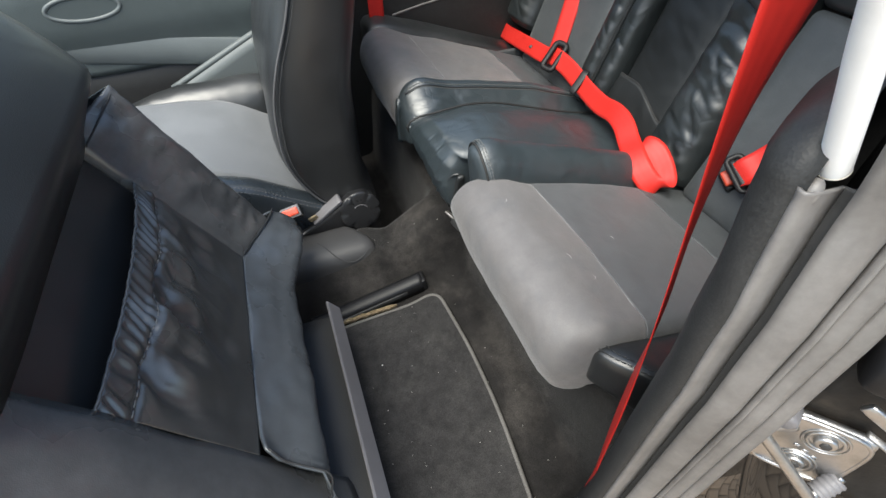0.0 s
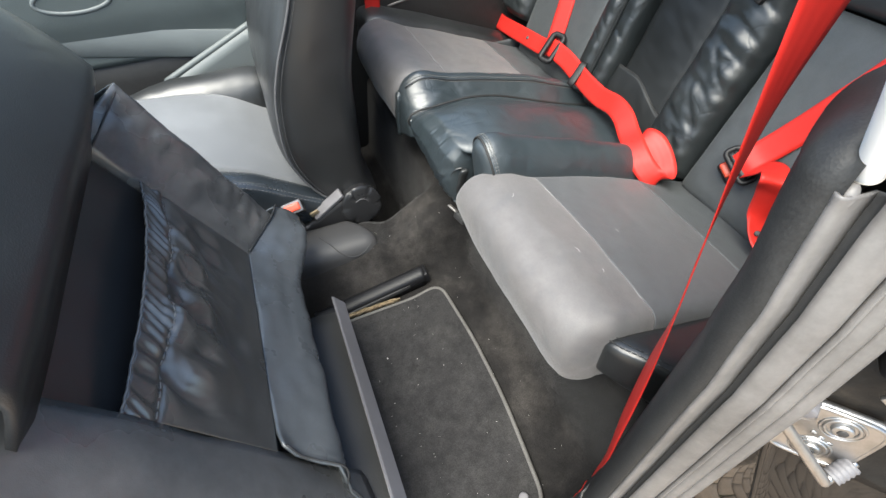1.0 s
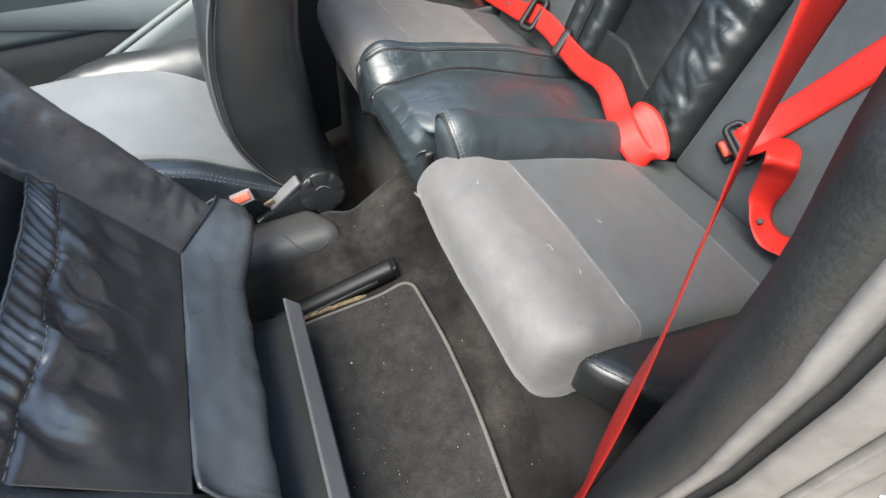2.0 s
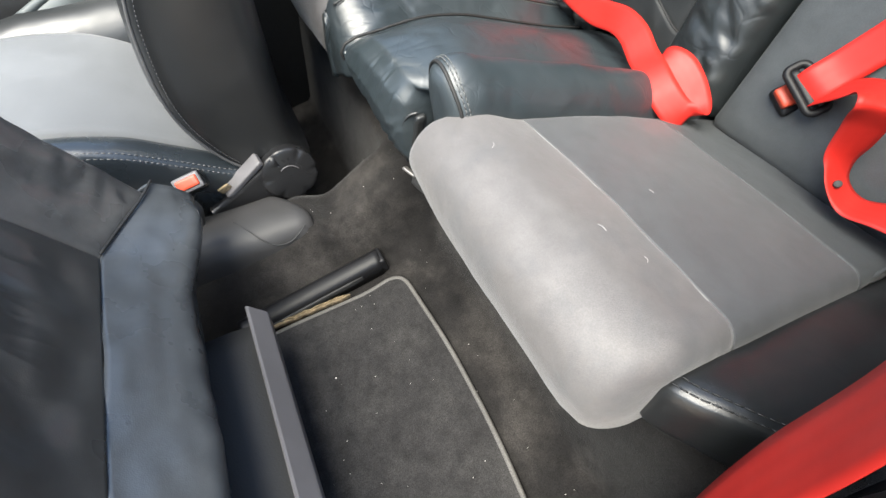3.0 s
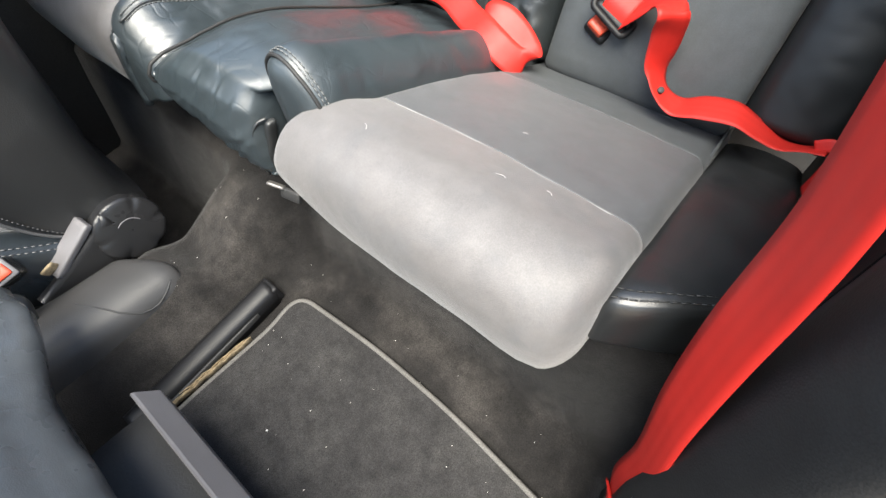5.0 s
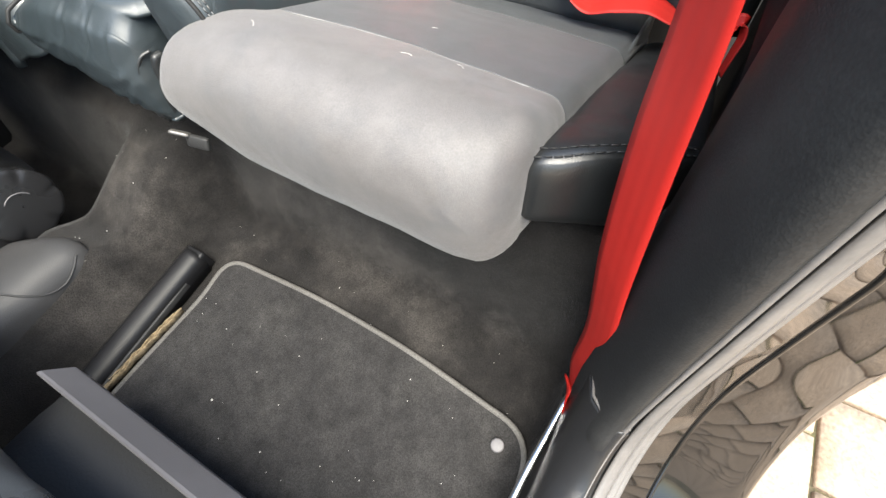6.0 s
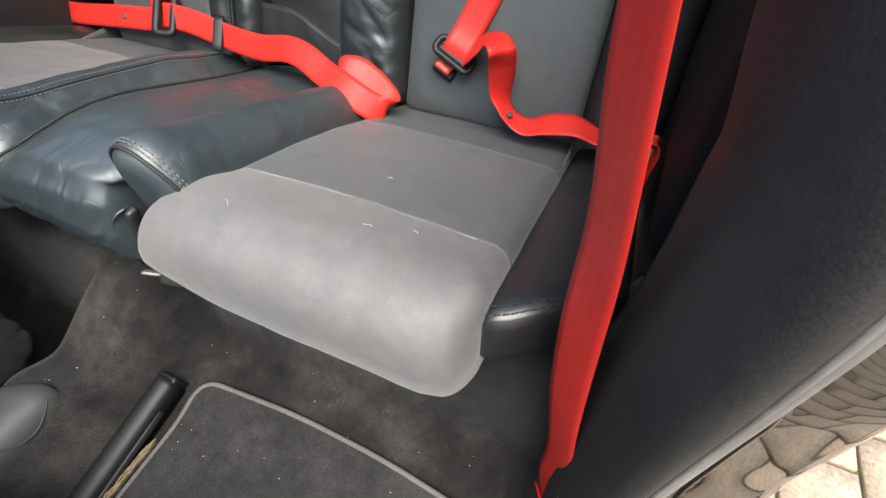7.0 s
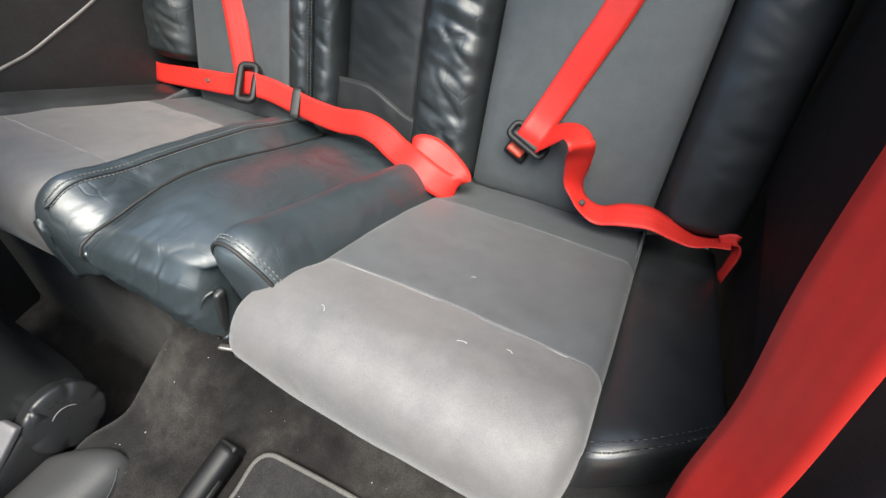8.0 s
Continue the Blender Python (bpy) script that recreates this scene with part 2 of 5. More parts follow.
def spline(pts, n):
    """n points evenly in parameter along a Catmull-Rom curve through pts."""
    p = [np.array(q, float) for q in pts]
    p = [2 * p[0] - p[1]] + p + [2 * p[-1] - p[-2]]
    out = []
    for i in range(n):
        t = i / (n - 1) * (len(p) - 3)
        k = min(int(t), len(p) - 4)
        f = t - k
        a, b, c, d = p[k:k + 4]
        out.append(0.5 * (2 * b + (c - a) * f + (2 * a - 5 * b + 4 * c - d) * f * f + (3 * b - a - 3 * c + d) * f ** 3))
    return out


def skin(grid, thick=0.0):
    """A sheet through a grid of points (rows of points); thick: metres of depth behind it."""
    bm = bmesh.new()
    nu, nv = len(grid), len(grid[0])
    top = [[bm.verts.new(p) for p in row] for row in grid]

    def faces(vs, flip=False):
        for i in range(nu - 1):
            for j in range(nv - 1):
                q = [vs[i][j], vs[i + 1][j], vs[i + 1][j + 1], vs[i][j + 1]]
                bm.faces.new(q[::-1] if flip else q)
    faces(top)
    if thick:
        bm.normal_update()
        low = [[bm.verts.new(v.co - v.normal * thick) for v in row] for row in top]
        faces(low, True)
        rim = [(0, j) for j in range(nv)] + [(i, nv - 1) for i in range(1, nu)] + [(nu - 1, j) for j in range(nv - 2, -1, -1)] + [(i, 0) for i in range(nu - 2, 0, -1)]
        for a, b in zip(rim, rim[1:] + rim[:1]):
            bm.faces.new((top[a[0]][a[1]], top[b[0]][b[1]], low[b[0]][b[1]], low[a[0]][a[1]]))
    return bm


def rbox(centre, size, r, n=8, warp=None, turn=None):
    """A box with rounded edges, cut into n x n faces a side; warp(a, b, c, p) moves a point p known by its share of each half side."""
    bm = bmesh.new()
    bmesh.ops.create_cube(bm, size=2)
    bmesh.ops.subdivide_edges(bm, edges=bm.edges[:], cuts=n - 1, use_grid_fill=True)
    half = np.array(size) / 2
    inner = np.maximum(half - r, 0)
    for v in bm.verts:
        q = np.array(v.co)
        e = np.sign(q) * np.minimum(np.abs(q), 1)
        # crowd the cuts towards the edges
        e = np.sign(e) * (1 - (1 - np.abs(e)) ** 1.5)
        p = e * half
        core = np.clip(p, -inner, inner)
        d = p - core
        ln = np.linalg.norm(d)
        if ln > 1e-9:
            d = d / max(ln, 1e-9) * r if np.max(np.abs(e)) > 0.999 else d
        p = core + d
        if warp:
            p = np.array(warp(*(p / half), p))
        v.co = p
    m = Matrix.Translation(centre)
    if turn is not None:
        m = m @ turn.to_4x4()
    bm.transform(m)
    return bm


def tube(pts, r, seg=8, closed=False, flat=1.0):
    bm = bmesh.new()
    p = [Vector(q) for q in pts]
    rings = []
    n = len(p)
    prev = None
    for i in range(n):
        a, b = (p[i - 1], p[(i + 1) % n]) if closed else (p[max(i - 1, 0)], p[min(i + 1, n - 1)])
        d = (b - a).normalized()
        ref = prev if prev is not None else (Vector((0, 0, 1)) if abs(d.z) < 0.9 else Vector((0, 1, 0)))
        s = (ref - d * ref.dot(d)).normalized()
        prev = s
        t = d.cross(s)
        rr = r[i] if isinstance(r, (list, tuple)) else r
        rings.append([bm.verts.new(p[i] + (s * math.cos(k * 2 * math.pi / seg) * flat + t * math.sin(k * 2 * math.pi / seg)) * rr) for k in range(seg)])
    for i in range(n if closed else n - 1):
        a, b = rings[i], rings[(i + 1) % n]
        for k in range(seg):
            bm.faces.new((a[k], a[(k + 1) % seg], b[(k + 1) % seg], b[k]))
    if not closed:
        bm.faces.new(rings[0][::-1])
        bm.faces.new(rings[-1])
    return bm


def ribbon(ctrl, width=0.047, thick=0.0014, n=60, curl=0.0):
    """Webbing through (centre, direction across) pairs, laid out along the strap for the weave."""
    cs = spline([c for c, _ in ctrl], n)
    ws = spline([w for _, w in ctrl], n)
    bm = bmesh.new()
    uvl = bm.loops.layers.uv.new("UVMap")
    cols = 7
    rows, length = [], 0.0
    where = {}
    for i in range(n):
        if i:
            length += float(np.linalg.norm(cs[i] - cs[i - 1]))
        d = cs[min(i + 1, n - 1)] - cs[max(i - 1, 0)]
        d = d / np.linalg.norm(d)
        w = ws[i] - d * (ws[i] @ d)
        w = w / np.linalg.norm(w)
        nn = np.cross(d, w)
        row = []
        for side in (1, -1):
            line = []
            for k in range(cols):
                f = k / (cols - 1) * 2 - 1
                edge = 1 - 0.5 * (abs(f) > 0.99)
                v = bm.verts.new(cs[i] + w * f * width / 2 + nn * (side * thick / 2 * edge + curl * (1 - f * f) * width))
                where[v] = (length, (f + 1) / 2)
                line.append(v)
            row.append(line)
        rows.append(row)
    for i in range(n - 1):
        for s in (0, 1):
            a, b = rows[i][s], rows[i + 1][s]
            for k in range(cols - 1):
                bm.faces.new((a[k], a[k + 1], b[k + 1], b[k]))
        for k in (0, cols - 1):
            bm.faces.new((rows[i][0][k], rows[i + 1][0][k], rows[i + 1][1][k], rows[i][1][k]))
    for i in (0, n - 1):
        for k in range(cols - 1):
            bm.faces.new((rows[i][0][k], rows[i][0][k + 1], rows[i][1][k + 1], rows[i][1][k]))
    for f in bm.faces:
        for lp in f.loops:
            lp[uvl].uv = where[lp.vert]
    return bm


def stitches(pts, length=0.005, gap=0.0015, r=0.0005):
    """A row of short thread stitches along a line of points."""
    p = [Vector(q) for q in pts]
    bm = bmesh.new()
    dense = []
    for a, b in zip(p, p[1:]):
        k = max(1, int((b - a).length / 0.001))
        dense += [a.lerp(b, i / k) for i in range(k)]
    i = 0
    while i < len(dense) - 2:
        j = min(i + int(length * 1000), len(dense) - 1)
        a, b = dense[i], dense[j]
        d = b - a
        if d.length > 1e-5:
            s = d.normalized().orthogonal()
            t = d.normalized().cross(s)
            ra = [bm.verts.new(a + (s * math.cos(k * math.pi / 2) + t * math.sin(k * math.pi / 2)) * r) for k in range(4)]
            rb = [bm.verts.new(b + (s * math.cos(k * math.pi / 2) + t * math.sin(k * math.pi / 2)) * r) for k in range(4)]
            for k in range(4):
                bm.faces.new((ra[k], ra[(k + 1) % 4], rb[(k + 1) % 4], rb[k]))
            bm.faces.new(ra[::-1])
            bm.faces.new(rb)
        i = j + max(1, int(gap * 1000))
    return bm


def disc(centre, axis, r, h, seg=32, bevel=0.0):
    """A round button or cap: a short cylinder along axis, its upper rim rounded."""
    bm = bmesh.new()
    a = Vector(axis).normalized()
    s = a.orthogonal().normalized()
    t = a.cross(s)
    bevel = bevel or min(r, h) * 0.35
    prof = [(r, -h / 2), (r, h / 2 - bevel), (r - bevel * 0.3, h / 2 - bevel * 0.3), (r - bevel, h / 2)]
    rings = [[bm.verts.new(Vector(centre) + a * z + (s * math.cos(k * 2 * math.pi / seg) + t * math.sin(k * 2 * math.pi / seg)) * q) for k in range(seg)] for q, z in prof]
    for u, w in zip(rings, rings[1:]):
        for k in range(seg):
            bm.faces.new((u[k], u[(k + 1) % seg], w[(k + 1) % seg], w[k]))
    bm.faces.new(rings[0][::-1])
    bm.faces.new(rings[-1])
    return bm


def smooth01(x, a, b):
    t = min(1.0, max(0.0, (x - a) / (b - a)))
    return t * t * (3 - 2 * t)


# ---- outside ground ----
def grid_sheet(x0, x1, y0, y1, nx, ny, fz):
    return [[(x0 + (x1 - x0) * i / nx, y0 + (y1 - y0) * j / ny, fz(x0 + (x1 - x0) * i / nx, y0 + (y1 - y0) * j / ny)) for j in range(ny + 1)] for i in range(nx + 1)]


ground = as_object("ground", skin(grid_sheet(-300, 300, -300, 300, 30, 30, lambda x, y: GROUND - 0.012)), JOINT)
tagged(ground, "sandy mossy joint bed under brown paving", "ground", kind="structure")


# ---- carpeted floor ----
def floor_z(x, y):
    base = 0.2 * (min(x, 0.2) + 0.041) - 0.004
    base = max(base, -0.05)
    far = smooth01(y, 0.930, 0.985) * (1 - smooth01(x, 0.165, 0.205))                    # drop into the far footwell
    tunnel = smooth01(y, 0.775, 0.845) * (1 - far)
    h = base + tunnel * (0.085 + 0.05 * smooth01(x, 0.02, 0.22)) - far * 0.12
    h += 0.040 * smooth01(y, 0.775, 0.822) * (1 - far) * smooth01(x, 0.075, 0.0)
    rise = smooth01(x, 0.205 - 0.04 * smooth01(y, 0.95, 1.02), 0.27)
    under = 0.27
    h = h + (under - h) * rise * (0.15 + 0.85 * smooth01(x, 0.22, 0.27))
    sill = smooth01(y, 0.205, 0.165)
    h = h + sill * 0.10
    return h + 0.0025 * noise.noise((x * 14, y * 14, 0)) + 0.007 * noise.noise((x * 5, y * 5, 3))


floor = as_object("floor", skin(grid_sheet(-1.24, 0.34, 0.16, 1.60, 158, 144, floor_z), 0.01), CARPET)
tagged(floor, "worn black carpet over footwells and tunnel", "carpet", kind="structure")


# ---- door opening: everything here follows one path down the pillar and along the sill ----
PILLAR = spline([(0.047, 1.025), (0.096, 0.921), (0.139, 0.825), (0.1475, 0.780), (0.1430, 0.745), (0.1355, 0.70), (0.1275, 0.64), (0.1238, 0.58), (0.1240, 0.44), (0.1225, 0.32), (0.118, 0.24), (0.10, 0.185), (0.06, 0.145), (-0.03, 0.125), (-0.35, 0.12), (-0.75, 0.12)], 300)


def swell(z):
    """How much wider the pillar and its seals grow towards the top."""
    return float(np.interp(z, (0.62, 0.70, 0.765, 0.80, 0.92), (1.0, 1.09, 1.23, 1.27, 1.30)))


def along(section, i0=0, i1=None):
    """Rows of points for a section of (away from the opening, y) pairs carried along the pillar path."""
    rows = []
    pts = PILLAR[i0:i1]
    for i, p in enumerate(pts):
        a, b = pts[max(i - 1, 0)], pts[min(i + 1, len(pts) - 1)]
        d = (b - a) / np.linalg.norm(b - a)
        k = swell(p[1])
        nrm = np.array((-d[1], d[0])) * k
        rows.append([(p[0] + nrm[0] * s, 0.063 + (y - 0.063) * k, p[1] + nrm[1] * s) for s, y in section])
    return rows


K80 = min(range(len(PILLAR)), key=lambda q: abs(PILLAR[q][1] - 0.775))
door_frame = thing("door_frame", (0.14, 0.1, 0.13), "gloss black painted door opening with grey rubber seals", "door frame", kind="structure")
# two flat facets with a bead between them; higher up the bead meets the seal and the second facet turns into the pocket of the striker
JAMB_LOW = [(0.046 + 0.0335 * f, 0.109 - 0.036 * f) for f in np.linspace(0, 1, 12)] + [(0.0795 + 0.0345 * f - 0.0016 * math.sin(math.pi * f), 0.073 - 0.075 * f) for f in np.linspace(0.06, 1, 16)]
JAMB_LOW += [tuple(q) for q in spline([(0.118, -0.010), (0.135, -0.026), (0.18, -0.040), (0.30, -0.045), (0.45, -0.040)], 18)]
JAMB_HIGH = [(0.046 + 0.028 * f, 0.109 + 0.006 * f) for f in np.linspace(0, 1, 12)] + [(0.085 + 0.055 * f, 0.115 - 0.066 * f) for f in np.linspace(0, 1, 16)]
JAMB_HIGH += [tuple(q) for q in spline([(0.146, 0.040), (0.162, 0.006), (0.20, -0.030), (0.30, -0.042), (0.45, -0.040)], 18)]
low_rows, high_rows = along(JAMB_LOW), along(JAMB_HIGH)
jamb = []
for a, b, p in zip(low_rows, high_rows, PILLAR):
    u = smooth01(p[1], 0.40, 0.57)
    jamb.append([tuple(np.array(q) * (1 - u) + np.array(r) * u) for q, r in zip(a, b)])
part("jamb_panel", skin(jamb, 0.002), PAINT, door_frame, "gloss black painted door jamb")
# added dull sheet: stands for the dark reflection in the gloss jamb round the striker
K50 = min(range(len(PILLAR)), key=lambda q: abs(PILLAR[q][1] - 0.515))
part("reflection_mask", skin([[(x - 0.0022, y - 0.0022, z) for x, y, z in row[12:44]] for row in jamb[:K50]], 0.001), GRIMY_BLACK, door_frame, "grimy dull sheet added to darken the jamb's reflection behind the striker")
part("jamb_bead", tube([row[11] for row in jamb], 0.0026), PAINT, door_frame, "painted seam along the jamb")
strip_rows = along([(-0.0035, 0.1455), (-0.0045, 0.1435), (-0.004, 0.1415), (-0.0015, 0.1403), (0.005, 0.1395), (0.013, 0.139)], K80)
for row in strip_rows:
    x, y, z = row[0]
    fray = 0.0006 * noise.noise((z * 90, x * 90, 1)) + 0.0007 * noise.noise((z * 240, x * 240, 6)) + 0.0015 * smooth01(z, 0.55, 0.75)
    row[0] = (x + 0.3 * fray, y + fray, z)
part("edge_strip", skin(strip_rows, 0.0015), RUBBER, door_frame, "frayed grey edge strip along the pillar trim")
part("strip_end", tube(spline([(0.1480, 0.1610, 0.766), (0.1500, 0.1625, 0.773), (0.1530, 0.1640, 0.779)], 8), [0.0022, 0.0036, 0.0042, 0.0044, 0.0043, 0.0040, 0.0032, 0.0016], 14), RUBBER, door_frame, "rounded pale end of the strip")


def strip(k0, k1, bulge, n=9):
    """A lobe of the door seal between two shares of its width."""
    sec = []
    for k in range(n):
        f = k / (n - 1)
        t = k0 + (k1 - k0) * f
        o = bulge * math.sin(math.pi * f) ** 0.6 - 0.002
        sec.append((0.005 + 0.042 * t - 0.55 * o, 0.134 - 0.030 * t - 0.83 * o))
    return sec


part("gap_lining", skin(along([(0.0125, 0.1395), (0.0145, 0.136), (0.014, 0.132), (0.030, 0.120), (0.052, 0.1065)], K80), 0.001), RUBBER_DARK, door_frame, "black gap beside the seal")
part("seal", skin(along(strip(0.07, 0.48, 0.0045)), 0.002), RUBBER, door_frame, "bulky grey rubber door seal")
part("seal", skin(along(strip(0.47, 0.55, 0.0042)), 0.002), RUBBER, door_frame, "thin grey sealing lip")
part("seal", skin(along(strip(0.54, 0.80, 0.0040)), 0.002), RUBBER, door_frame, "bulky grey rubber door seal")
part("seal", skin(along(strip(0.79, 1.02, 0.0030)), 0.002), RUBBER, door_frame, "flat grey seal flange")

# ---- pillar and side trim ----
quarter_trim = thing("wall_near", (0.3, 0.17, 0.05), "charcoal leatherette trim on pillar and quarter panel", "wall trim", kind="structure")
rows = []
for i in range(66):
    z = min(0.20 + 0.60 * i / 50, 0.785)
    f = min(1.0, max(0.0, (0.20 + 0.60 * i / 50 - 0.770) / 0.20))          # rounds over at the top
    k = min(range(len(PILLAR)), key=lambda q: abs(PILLAR[q][1] - z) + (10 if PILLAR[q][1] < 0.19 else 0))
    x0, w = PILLAR[k][0], swell(z)
    sec = [(-0.002, 0.142), (-0.0062, 0.149), (-0.0066, 0.156), (-0.0020, 0.1635), (0.009, 0.1712), (0.026, 0.180), (0.048, 0.1910), (0.078, 0.194), (0.112, 0.186), (0.130, 0.160)]
    zz = 0.770 + 0.045 * math.sin(f * math.pi / 2) if f > 0 else z
    close = 1 - math.cos(f * math.pi / 2)
    row = []
    for dx, y in sec:
        x, y = x0 + dx * w, 0.063 + (y - 0.063) * w
        lump = 0.0022 * noise.noise((x * 30, y * 30, z * 26)) * smooth01(z, 0.4, 0.75)
        row.append((x + (0.215 - x) * close * 0.9, y + (0.190 - y) * close * 0.9 + lump, zz))
    rows.append(row)
rows.insert(0, [(x, y - 0.004, 0.02) for x, y, z in rows[0]])
part("pillar_trim", skin(rows, 0.003), TRIM_CLOTH, quarter_trim, "grained charcoal leatherette pillar cover")
# split from the pillar cover so that it can carry the darker, shaded colour
part("quarter_lining", skin([[(x, y, z) for x, y in ((0.236, 0.187), (0.25, 0.1825), (0.28, 0.176), (0.36, 0.166), (0.50, 0.160), (0.66, 0.157), (0.95, 0.155))] for z in np.linspace(0.02, 0.80, 20)], 0.003), QUARTER_SHADE, quarter_trim, "quarter panel lining, blackened for the shade there")
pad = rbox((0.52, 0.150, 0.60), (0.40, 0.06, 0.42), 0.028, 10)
part("arm_pad", pad, QUARTER_SHADE, quarter_trim, "padded black leather quarter panel")
sill_trim = thing("sill_trim", (0.0, 0.17, 0.1), "dark grey plastic sill cover beside the carpet", "sill trim", kind="structure")
k0 = min(range(len(PILLAR)), key=lambda q: abs(PILLAR[q][1] - 0.235))
part("cover", skin(along([(0.0, 0.140), (-0.003, 0.147), (0.001, 0.160), (0.012, 0.174), (0.035, 0.182), (0.10, 0.188)], k0), 0.003), PLASTIC, sill_trim, "scuffed dark plastic sill cover")
part("joint_edge", tube(along([(0.0, 0.140), (-0.004, 0.148), (0.0, 0.162), (0.013, 0.176), (0.04, 0.184)], k0 - 1, k0 + 1)[0], 0.0016), RUBBER, sill_trim, "pale edge where two covers meet")

vinyl_tube = thing("window_tube", (0.16, 0.17, 0.80), "white vinyl covered tube standing on the pillar", "pillar tube")
sleeve_axis = spline([(0.164, 0.1665, 0.779), (0.1595, 0.1665, 0.788), (0.141, 0.1665, 0.825), (0.125, 0.1665, 0.857), (0.062, 0.163, 0.983), (-0.025, 0.154, 1.145)], 24)
part("sleeve", tube(sleeve_axis, [0.0060] + [0.0069] * 23, 24), WHITE_TUBE, vinyl_tube)
part("collar", tube([Vector(sleeve_axis[0]).lerp(Vector(sleeve_axis[1]), f) for f in (0.0, 0.3, 0.7, 1.0)], [0.0062, 0.0070, 0.0072, 0.0070], 24), STAINED_VINYL, vinyl_tube, "yellowed lower edge of the sleeve")

# ---- striker ----
striker = thing("door_striker", (0.238, 0.09, 0.567), "zinc plated door striker bolted to the black jamb", "door striker")
ax_n = Vector((-0.77, -0.64, 0.03)).normalized()     # out of the plate
ax_l = Vector((0.0, 0.0, 1.0))
ax_l = (ax_l - ax_n * ax_l.dot(ax_n)).normalized()     # up the plate
ax_w = ax_n.cross(ax_l)
ST = Matrix((ax_w, ax_l, ax_n)).transposed()
SC, SW = Vector((0.214, 0.0914, 0.566)), 1.13        # centre of the plate, its size against a small one


def on_plate(a, b, c):
    return SC + (ax_w * a + ax_l * b + ax_n * c) * SW


def plate_box(at, size, r, n, warp=None, turn=ST):
    return rbox(on_plate(*at), tuple(v * SW for v in size), r * SW, n, warp, turn)


part("plate", plate_box((0.002, 0.002, -0.001), (0.050, 0.064, 0.006), 0.0028, 8, lambda a, b, c, p: (p[0] * (1 - 0.10 * b * b), p[1], p[2] + 0.0016 * (c > 0) * (a * a > 0.7))), ZINC, striker, "stamped zinc plate")
part("rim", tube([on_plate(0.002 + 0.0235 * math.copysign(abs(math.cos(q)) ** 0.4, math.cos(q)), 0.002 + 0.030 * math.copysign(abs(math.sin(q)) ** 0.4, math.sin(q)), 0.0022) for q in np.linspace(0, 2 * math.pi, 49)[:-1]], 0.0018, 8, True), ZINC, striker, "rolled rim of the plate")
for a, b in ((-0.001, 0.0172), (0.002, -0.0150)):
    bolt = part("bolt", disc(on_plate(a, b, 0.003), ax_n, 0.0062 * SW, 0.005), ZINC, striker, "recessed round bolt head")
    part("socket", disc(on_plate(a, b, 0.0055), ax_n, 0.0032 * SW, 0.0016, 6), RUBBER_DARK, bolt)
    for ring, thin in ((0.0092, 0.0013), (0.0118, 0.0008)):
        part("washer", tube([on_plate(a + ring * math.cos(k * math.pi / 12), b + ring * math.sin(k * math.pi / 12), 0.0022) for k in range(24)], thin * SW, 6, True), ZINC, bolt)
for k in range(3):
    part("stamped_mark", plate_box((0.008 - 0.006 * k, 0.003 - 0.003 * k, 0.0021), (0.0035, 0.0022, 0.0006), 0.0002, 2), STEEL, striker, "stamped mark")
part("loop", tube(spline([on_plate(0.016, 0.018, 0.0), on_plate(0.026, 0.020, 0.006), on_plate(0.035, 0.022, 0.013), on_plate(0.034, 0.020, 0.016), on_plate(0.012, -0.002, 0.016), on_plate(-0.010, -0.024, 0.016), on_plate(-0.0135, -0.027, 0.014), on_plate(-0.019, -0.020, 0.006), on_plate(-0.024, -0.013, 0.0)], 60), 0.0038 * SW, 12), ZINC, striker, "bent striker loop")
part("roller", tube([on_plate(-0.015 - 0.008 * f, -0.0235 + 0.010 * f, 0.0125 - 0.010 * f) for f in np.linspace(0, 1, 19)], [(0.0062 + 0.0004 * math.cos(k * math.pi / 2)) * SW for k in range(19)], 16), PLASTIC_GREY, striker, "ribbed striker roller")
part("buffer", tube([on_plate(0.026, 0.031, c) for c in (-0.004, 0.002, 0.008, 0.011, 0.012)], [v * SW for v in (0.0085, 0.008, 0.0066, 0.0058, 0.004)], 20), PLASTIC_GREY, striker, "grey rubber buffer")

latch_stop = thing("rubber_stop", on_plate(0.010, 0.078, 0.0), "black rubber stop with a steel bracket on the jamb", "rubber stop")
part("block", plate_box((0.004, 0.096, 0.004), (0.032, 0.028, 0.024), 0.009, 6), SATIN_BLACK, latch_stop)
part("bracket", plate_box((-0.010, 0.060, 0.008), (0.034, 0.008, 0.004), 0.0015, 4, None, ST @ Euler((0, 0, 0.5)).to_matrix()), ZINC, latch_stop, "worn steel bracket")
part("lever", tube([on_plate(-0.004, 0.052, 0.012), on_plate(-0.016, 0.046, 0.012), on_plate(-0.028, 0.036, 0.010)], [0.0030, 0.0034, 0.0026], 8, False, 0.5), WORN_STEEL, latch_stop, "pale worn lever")


# ---- rear bench ----
PROFILE = [(0.76, 0.226), (0.66, 0.260), (0.558, 0.297), (0.43, 0.344), (0.30, 0.387), (0.24, 0.413), (0.205, 0.4180), (0.180, 0.4120), (0.1625, 0.394), (0.1550, 0.366), (0.1570, 0.337), (0.164, 0.312), (0.174, 0.294), (0.20, 0.281), (0.25, 0.275)]
DENSE = spline(PROFILE, 160)


def seat_z(x):
    """Height of the seat cushion's profile at x (upper side)."""
    pts = [(p[0], p[1]) for p in DENSE[:90]]
    return float(np.interp(-x, [-a for a, _ in pts], [b for _, b in pts]))


